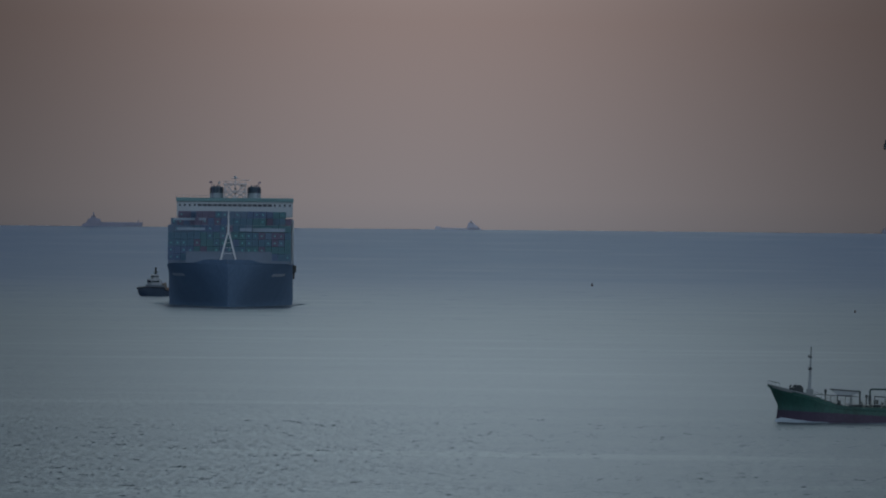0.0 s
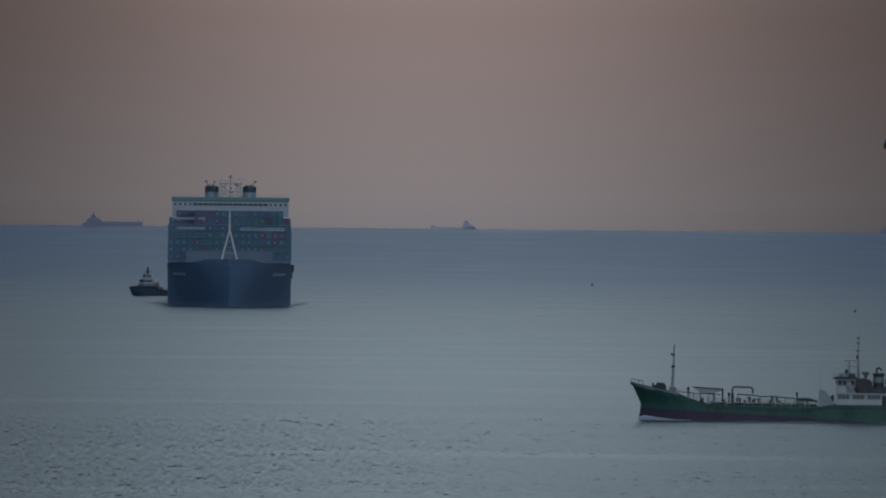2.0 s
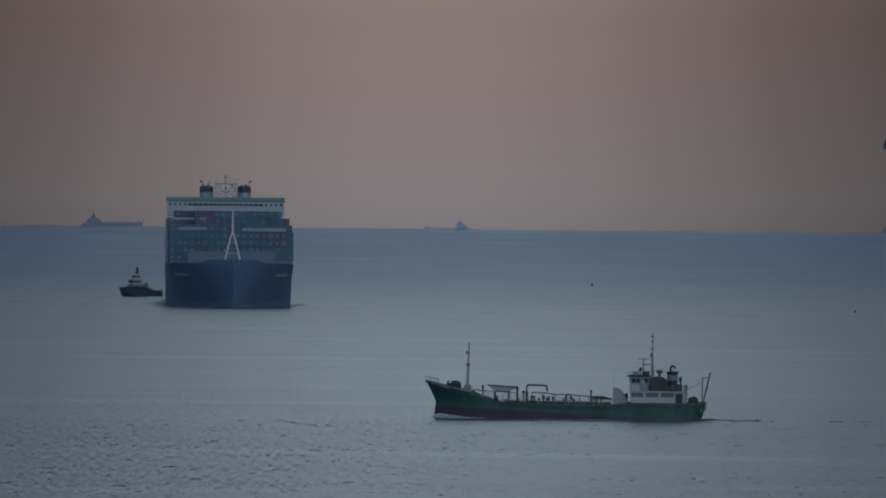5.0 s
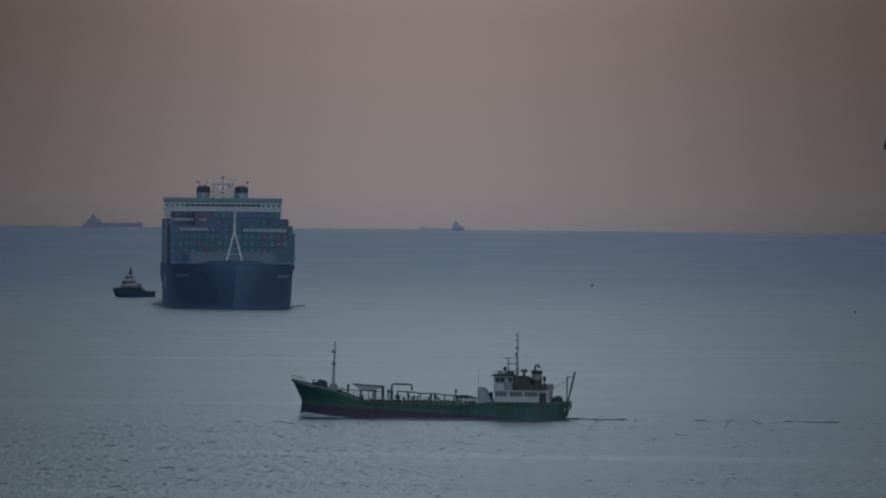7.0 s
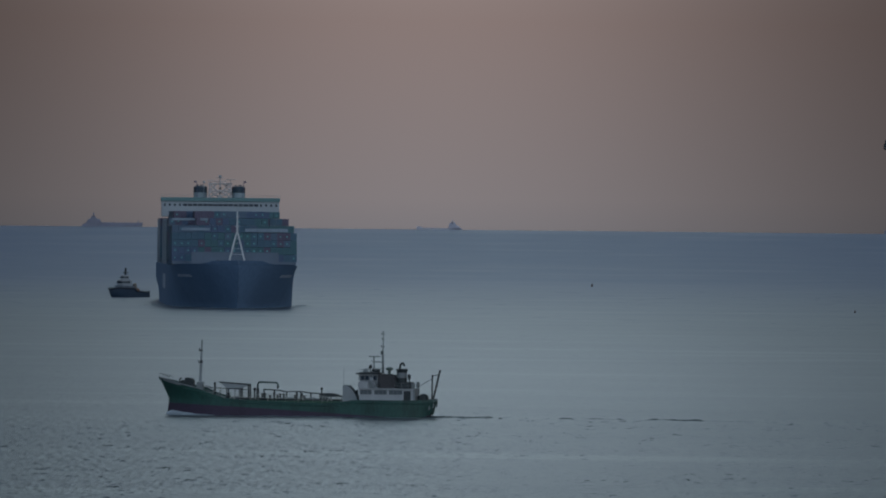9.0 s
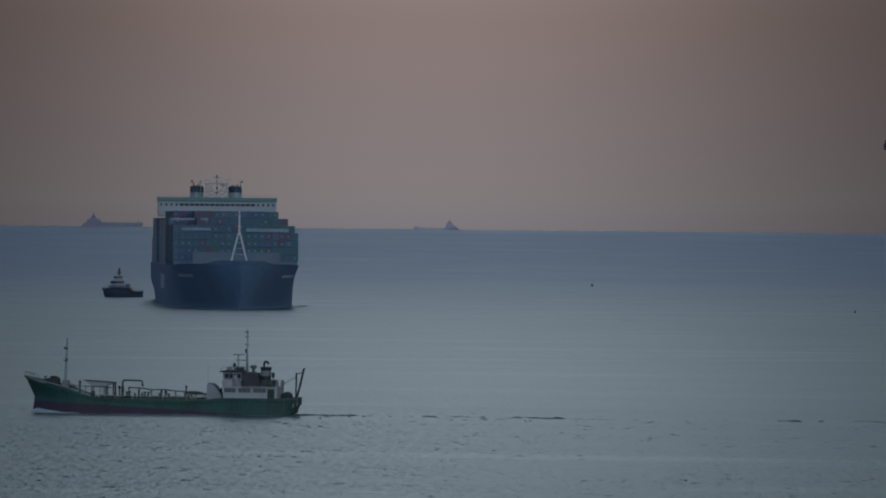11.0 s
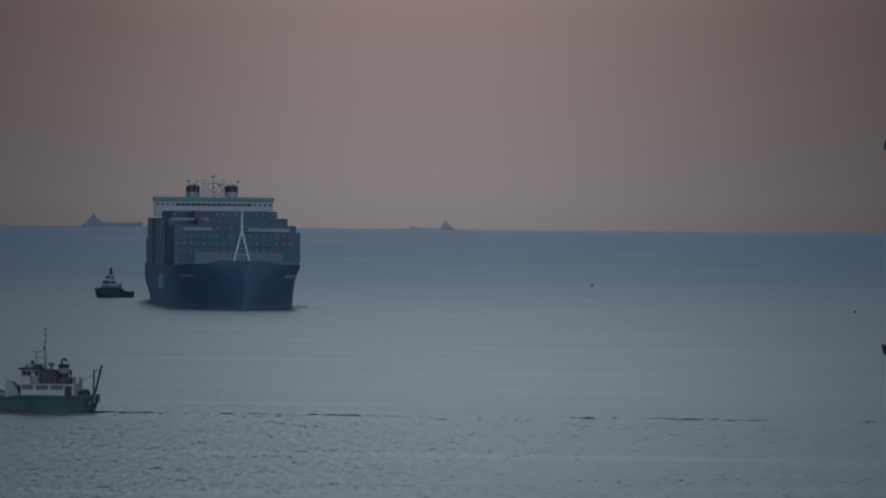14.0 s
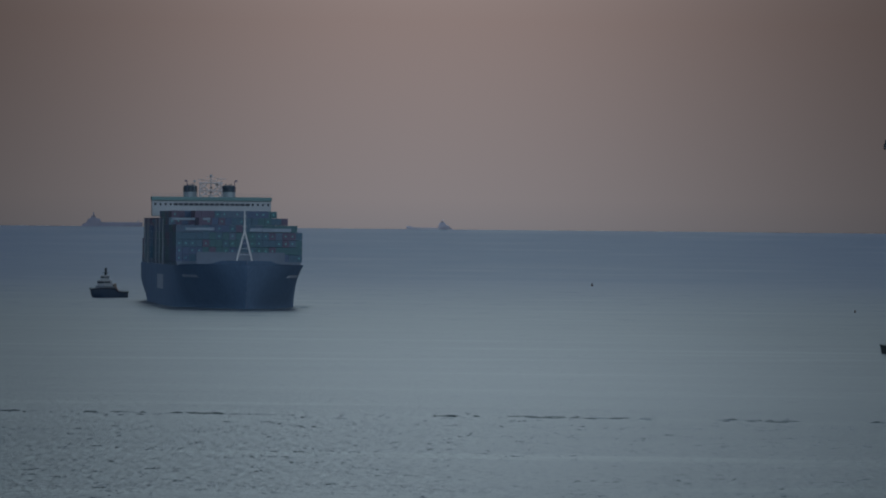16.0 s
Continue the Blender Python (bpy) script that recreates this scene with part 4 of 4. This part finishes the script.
def bow_waves(ship):
    """Foam at the stem and the quarter, carried by the tanker."""
    rnd = random.Random(11)
    for side in (-1, 1):
        bm = bmesh.new()
        rows = []
        for i in range(17):
            u = i / 16
            x = -0.2 + 8.5 * u
            y = side * (t_half(x, 0.3) + 0.02)
            hgt = 0.8 * (1 - u) ** 1.6 * (0.35 + 0.65 * min(1, u * 7)) + 0.05 + 0.1 * rnd.random()
            rows.append([(x, y, hgt), (x, y + side * (0.25 + 0.5 * u), hgt * 0.75), (x + 0.2, y + side * (0.7 + 1.5 * u), -0.05), (x, y - side * 0.1, -0.1)])
        loft(bm, rows)
        part("bow_wave", bm, FOAM, ship, "pale foam curling from the stem", smooth=True)
        bm = bmesh.new()
        secs = []
        for i in range(15):
            u = i / 14
            x, y = 41.2 + 7 * u, side * (2.6 + 0.9 * u)
            secs.append([(x, y - 0.4, -0.05), (x, y, 0.05 + 0.16 * math.sin(math.pi * min(1, u * 1.2 + 0.1)) * rnd.uniform(0.5, 1)), (x, y + 0.4, -0.05)])
        loft(bm, secs)
        part("stern_wave", bm, WATER, ship, smooth=True)
        # broken foam along the waterline
        for k in range(22):
            x = 9 + 31 * rnd.random()
            bm = bmesh.new()
            loft(bm, mound(x, side * (t_half(x, 0) + rnd.uniform(0.3, 1.6)), rnd.uniform(0.5, 2.0), rnd.uniform(0.15, 0.4), rnd.uniform(0.04, 0.11)))
            part("waterline_foam", bm, SPRAY, ship, smooth=True)


def mound(x, y, lx, ly, hz, n=7):
    """A low crest of water, along x."""
    secs = []
    for k in range(n):
        u = k / (n - 1)
        w = math.sin(math.pi * u) * 0.92 + 0.08
        secs.append([(x + lx * (u - 0.5) * 2, y + ly * w * c, -0.04 + (hz + 0.04) * w * h) for c, h in ((-1.6, 0), (-0.6, 0.6), (0, 1), (0.6, 0.6), (1.6, 0))])
    return secs


def wake():
    """The seam of broken water left astern of the tanker."""
    rnd = random.Random(5)
    ob = tagged(new("wake"), "low dark ripples and pale foam trailing astern of the tanker", "wake")
    knots = [2, 5, 9] + [4 + 165 * rnd.random() for k in range(25)]
    for i in range(290):
        bm = bmesh.new()
        foam = False
        if i % 5 < 3:      # the dark seam itself, in knots and gaps
            d = max(1.0, rnd.choice(knots) + rnd.gauss(0, 2.2))
            y = -5 - 0.13 * d + rnd.gauss(0, 1.2 + 0.02 * d) + 2.5 * math.sin(d / 13)
            fade = (0.75 + 0.25 * min(1, d / 50)) * (1.15 - d / 330)
            foam = i % 9 == 0
            loft(bm, mound(43 + d, y, rnd.uniform(0.25, 1.9), rnd.uniform(0.15, 0.4), rnd.uniform(0.04, 0.23) * fade * (0.6 if foam else 1)))
        else:      # scattered wash on the near side
            d = 1 + 165 * rnd.random()
            loft(bm, mound(43 + d, -9 - 0.2 * d + rnd.gauss(0, 7 + 0.09 * d), rnd.uniform(0.2, 0.9), rnd.uniform(0.2, 0.5), rnd.uniform(0.02, 0.14) * (1.15 - d / 280)))
        part("foam_fleck" if foam else "ripple", bm, FOAM if foam else WATER, ob, smooth=True)
    return ob


def wavelets():
    """Wind flecks gathered in belts, long low swells and far streaks."""
    rnd = random.Random(21)
    verts, faces = [], []

    def add(secs):
        base, k = len(verts), len(secs)
        for sec in secs:
            verts.extend(sec)
        for a in range(k - 1):
            for b in range(4):
                o = base + 5 * a + b
                faces.append((o, o + 1, o + 6, o + 5))

    belts = [(rnd.uniform(842, 1190), rnd.uniform(-60, 60), rnd.uniform(8, 40)) for k in range(64)]
    for i in range(4400):
        if i < 3200:
            yc, xc, half = belts[i % len(belts)]
            y, x = yc + rnd.gauss(0, 5), xc + rnd.gauss(0, half)
        else:
            y = 840 + 430 * rnd.random() ** 1.5
            x = rnd.uniform(-0.064, 0.064) * y
        strong = rnd.random() ** 4
        # a fleck is a few crests run together
        for k in range(rnd.choice((1, 2, 2, 3, 4))):
            add(mound(x + rnd.gauss(0, 0.2 + 0.4 * strong), y + rnd.gauss(0, 1.1), rnd.uniform(0.06, 0.2) + 0.6 * strong * rnd.random(),
                      rnd.uniform(0.1, 0.22), 0.008 + (0.022 + 0.085 * strong) * rnd.random(), 5))
    for i in range(230):
        y = 845 + 1000 * rnd.random() ** 1.4
        add(mound(rnd.uniform(-0.066, 0.066) * y, y, rnd.uniform(3, 14), rnd.uniform(0.8, 1.8), rnd.uniform(0.006, 0.022), 11))
    for i in range(1300):
        y = 1280 + 2500 * rnd.random() ** 1.6
        add(mound(rnd.uniform(-0.064, 0.064) * y, y, rnd.uniform(0.4, 3.2) * y / 1400, rnd.uniform(0.3, 0.8), rnd.uniform(0.006, 0.045) * y / 1400, 5))
    me = bpy.data.meshes.new("wavelets")
    me.from_pydata(verts, [], faces)
    me.materials.append(WATER)
    for p in me.polygons:
        p.use_smooth = True
    return tagged(new("wavelets", me), "small dark wind wavelets scattered on the sea", "waves", kind="stuff")


# ---- tug: x runs aft from the bow ----
def tug():
    t = tagged(new("harbour_tug"), "dark harbour tug with white wheelhouse", "tug")
    st = [0, 0.6, 1.5, 3, 5, 8, 10.5, 11.6, 14, 16, 18.5, 20]

    def half(x, z):
        k = min(1.0, (x + 0.12 * z) / 6.0)
        w = 4.2 * (1 - (1 - max(0, k)) ** 2.2)
        return max(0.1, w * (1 if x < 15 else 1 - 0.5 * ((x - 15) / 5) ** 2))
    top = [(0, 3.5), (1.5, 4.0), (3, 4.15), (10.5, 3.9), (11.6, 2.7), (16, 2.4), (20, 2.6)]
    bm = bmesh.new()
    secs = []
    for x in st:
        d = lerp(top, x)
        side = [(x + 0.22 * (z - 2.4) ** 2 * max(0.0, 1 - x / 6), half(x, z), z) for z in [-0.6 + (d + 0.6) * i / 5 for i in range(6)]]
        secs.append(side + [(a, -b, c) for a, b, c in reversed(side)])
    loft(bm, secs)
    part("hull", bm, TUG_BLUE, t, "dark tug hull", smooth=True)
    bm = bmesh.new()
    for side in (-1, 1):
        pipe(bm, [(x - 0.25, side * (half(x, 2) + 0.1), lerp(top, x) - 0.2) for x in st], 0.28, 8)
    part("fender", bm, RUBBER, t)
    bm = bmesh.new()
    prism(bm, [(4.2, 3.2), (4.9, 5.0), (11.2, 4.8), (12.2, 2.4)], -2.5, 2.5)
    house = part("deckhouse", bm, TUG_HOUSE, t, "dull grey deckhouse")
    bm = bmesh.new()
    prism(bm, [(5.6, 4.8), (5.3, 7.1), (10.2, 7.1), (10.3, 4.8)], -2.0, 2.0)
    wheel = part("wheelhouse", bm, T_WHITE, t, "dull white wheelhouse")
    for x in (5.75, 6.95, 8.15):
        bm = bmesh.new()
        box(bm, x, x + 1.0, -2.06, 2.06, 6.0, 6.8)
        part("wheelhouse_window", bm, GLASS_DARK, wheel)
    bm = bmesh.new()
    prism(bm, [(5.0, 7.1), (5.0, 7.3), (6.5, 7.4), (6.9, 9.1), (6.6, 9.2), (6.7, 9.4), (9.3, 9.4), (9.4, 9.2), (9.1, 9.1), (9.3, 7.4), (10.6, 7.3), (10.6, 7.1)], -1.4, 1.4)
    part("upper_bridge", bm, T_WHITE, wheel, "white stepped upper bridge")
    for x in (7.05, 8.05):
        bm = bmesh.new()
        box(bm, x, x + 0.85, -1.45, 1.45, 8.2, 8.8)
        part("bridge_window", bm, GLASS_DARK, wheel)
    for y in (-0.95, 0.0, 0.95):
        bm = bmesh.new()
        box(bm, 6.62, 6.9, y - 0.38, y + 0.38, 8.2, 8.8)
        part("bridge_window", bm, GLASS_DARK, wheel)
    for y in (-1.5, -0.5, 0.5, 1.5):
        bm = bmesh.new()
        box(bm, 5.3, 5.5, y - 0.42, y + 0.42, 6.0, 6.8)
        part("wheelhouse_window", bm, GLASS_DARK, wheel)
    bm = bmesh.new()
    tube(bm, (8.3, 0, 9.5), (8.4, 0, 12.5), 0.5, 0.4)
    box(bm, 7.6, 9.2, -1.0, 1.0, 10.4, 10.6)
    part("mast", bm, T_DARK, t, "dark mast")
    for side in (-1, 1):
        bm = bmesh.new()
        prism(bm, [(11.0, 2.2), (11.2, 5.6), (12.3, 6.0), (13.2, 2.2)], side * 1.9 - 0.5, side * 1.9 + 0.5)
        part("exhaust_stack", bm, BUFF, t, "buff exhaust casing")
    bm = bmesh.new()
    lathe(bm, 14.5, 0, [(1.2, 2.0), (1.2, 3.4), (0.8, 3.8)], 12)
    part("towing_winch", bm, RUST, t)
    bm = bmesh.new()
    for i in range(6):
        tube(bm, (13.5 + i * 1.1, -3.3, 2.0), (13.5 + i * 1.1, -3.3, 3.1), 0.06, n=5)
    pipe(bm, [(13.5, -3.3, 3.1), (19, -3.3, 3.1)], 0.05, 5)
    part("rail", bm, T_GREY, t)
    return t


# ---- far and small things ----
def far_ship(name_label, outline, wide, paint):
    s = tagged(new("far_cargo_ship"), name_label, "ship", group="ships on the horizon")
    for k, (nm, pts) in enumerate(outline):
        bm = bmesh.new()
        prism(bm, pts, -wide / 2, wide / 2)
        part(nm, bm, paint, s)
    return s


def buoy(x, y, r, h):
    b = tagged(new("buoy"), "small dark channel buoy floating on the sea", "buoy", group="channel buoys")
    bm = bmesh.new()
    lathe(bm, 0, 0, [(r, -0.3), (r, 0.5), (r * 0.5, 0.9), (r * 0.4, h * 0.75)], 12)
    part("float", bm, BUOY, b)
    bm = bmesh.new()
    lathe(bm, 0, 0, [(r * 0.2, h * 0.7), (r * 0.7, h * 0.8), (r * 0.7, h * 0.95), (0.1, h)], 10)
    part("topmark", bm, BUOY, b)
    b.location = (x, y, 0)
    return b


def work_boat():
    b = tagged(new("work_boat"), "dark small work boat coming into view", "boat")
    bm = bmesh.new()
    secs = []
    for x in (0, 0.5, 1.5, 3, 6, 10, 13):
        d = lerp([(0, 2.5), (3, 1.9), (13, 1.6)], x)
        secs_side = [(x + 0.6 - 0.24 * z, max(0.06, 1.9 * (1 - (1 - min(1, (x + 0.1 * z) / 4.5)) ** 2)), z) for z in [-0.4 + (d + 0.4) * i / 4 for i in range(5)]]
        secs.append(secs_side + [(a, -c, z) for a, c, z in reversed(secs_side)])
    loft(bm, secs)
    part("hull", bm, T_DARK, b)
    bm = bmesh.new()
    prism(bm, [(6.5, 1.5), (6.8, 4.0), (9.8, 4.0), (10, 1.5)], -1.3, 1.3)
    house = part("cabin", bm, T_WHITE, b)
    bm = bmesh.new()
    for side in (-1, 1):
        ys = sorted((side * 1.25, side * 1.33))
        box(bm, 7.1, 9.4, *ys, 2.8, 3.6)
    part("cabin_window", bm, GLASS_DARK, house)
    return b


# unidentified dark mark at the right edge of view; the unseen pole is added
def edge_mark():
    p = tagged(new("edge_mark"), "dark post and bracket added for an unidentified edge mark", "post")
    bm = bmesh.new()
    tube(bm, (0, 0, -0.5), (0, 0, 37), 0.16, 0.1, 10)
    tube(bm, (-0.4, 0, 35.35), (0, 0, 35.35), 0.04)
    part("pole", bm, T_DARK, p)
    bm = bmesh.new()
    box(bm, -0.56, -0.3, -0.08, 0.08, 35.18, 35.5, 0.02)
    box(bm, -0.5, -0.4, -0.05, 0.05, 35.5, 35.7)
    part("bracket", bm, T_DARK, p)
    p.location = (23.92, 400, 0)
    return p


SEA = sea()
SHIP = container_ship()
TANKER = tanker()
WAKE = wake()
WAVELETS = wavelets()
TUG = tug()
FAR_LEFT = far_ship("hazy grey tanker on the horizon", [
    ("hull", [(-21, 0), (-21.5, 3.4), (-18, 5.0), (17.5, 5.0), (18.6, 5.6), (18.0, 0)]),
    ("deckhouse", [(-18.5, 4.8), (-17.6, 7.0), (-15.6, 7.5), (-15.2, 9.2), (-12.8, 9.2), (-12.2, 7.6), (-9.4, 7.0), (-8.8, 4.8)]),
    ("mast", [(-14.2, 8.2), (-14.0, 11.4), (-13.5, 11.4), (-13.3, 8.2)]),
    ("foremast", [(15.4, 4.8), (15.5, 6.4), (15.9, 6.4), (16.0, 4.8)])], 4, FAR_HAZE_GREY)
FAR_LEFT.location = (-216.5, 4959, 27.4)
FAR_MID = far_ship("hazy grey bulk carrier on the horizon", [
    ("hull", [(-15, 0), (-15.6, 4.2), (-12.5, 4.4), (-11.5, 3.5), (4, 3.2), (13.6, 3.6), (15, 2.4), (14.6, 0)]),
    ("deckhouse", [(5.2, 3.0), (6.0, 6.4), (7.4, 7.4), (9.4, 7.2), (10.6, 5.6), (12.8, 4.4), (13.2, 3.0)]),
    ("mast", [(7.6, 6.4), (7.8, 8.8), (8.3, 8.8), (8.5, 6.4)])], 4, FAR_HAZE_PALE)
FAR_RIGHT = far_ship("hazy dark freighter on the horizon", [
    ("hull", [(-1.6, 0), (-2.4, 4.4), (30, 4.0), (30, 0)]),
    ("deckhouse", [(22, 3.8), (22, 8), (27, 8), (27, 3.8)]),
    ("foremast", [(-1, 4.2), (-0.8, 6.4), (-0.4, 6.4), (-0.2, 4.2)])], 4, FAR_HAZE_GREY)
buoy(80.6, 4064, 0.5, 1.6)
buoy(156.7, 2859, 0.3, 1.0)
BOAT = work_boat()
edge_mark()


def motions():
    for thing in (SEA, WAVELETS):
        walk(thing, [(0, pose(0, 0, 0)), (8, pose(-1.5, -4, 0)), (16, pose(-3, -8, 0))])
    walk(SHIP, [(t, pose(x, y, 0, 0, 0, r)) for t, x, y, r in (
        (0, -81.45, 2850.0, 1.001), (2, -80.56, 2840.3, 1.567), (4, -79.26, 2830.5, 2.121), (6.5, -77.95, 2818.3, 2.684),
        (9, -76.19, 2806.2, 3.312), (11.5, -74.75, 2794.0, 3.931), (14, -73.43, 2781.8, 4.412), (16, -72.04, 2772.1, 4.871))])
    course = ((0, 54.02, 1216.0, -2.5), (1, 42.98, 1217.4, -2.5), (2, 31.96, 1218.6, -2.5), (3, 20.90, 1219.6, -2.5), (4, 9.79, 1220.6, -2.5), (6.5, -17.56, 1223.7, -4.5),
              (8, -33.88, 1226.8, -5.7), (9, -44.74, 1228.9, -6.5), (11.5, -72.53, 1234.2, -6.5), (13, -89.23, 1237.3, -6.5), (14.5, -105.77, 1240.5, -6.5), (16, -122.70, 1243.6, -6.5))
    walk(TANKER, [(t, pose(x, y, 0, 0, 0, r)) for t, x, y, r in course])
    walk(WAKE, [(t, pose(x, y, 0)) for t, x, y, r in course])
    walk(TUG, [(t, pose(x, y, 0, 0, 0, 28 + 1.3 * t) @ pose(-8.2, 0, 0)) for t, x, y in (
        (0, -124.31, 3257.0), (2, -127.29, 3247.5), (4, -129.89, 3238.0), (6.5, -133.34, 3226.1),
        (9, -135.53, 3214.2), (11.5, -138.43, 3202.4), (14, -140.71, 3190.5), (16, -142.49, 3181.0))])
    walk(FAR_MID, [(t, pose(x * 1.016, 4964, 27.4)) for t, x in ((0, 10.11), (4, 4.25), (6.5, 0.96), (9, -1.97), (11.5, -4.36), (16, -8.57))])
    walk(FAR_RIGHT, [(t, pose(x, 4955, 27.4)) for t, x in ((0, 290.9), (4, 291.1), (8, 292.2), (12, 294.0), (16, 296.0))])
    walk(BOAT, [(0, pose(114.4, 1900, 0)), (11.5, pose(111.7, 1900, 0)), (13.5, pose(110.95, 1900, 0)), (16, pose(110.4, 1900, 0))])


motions()
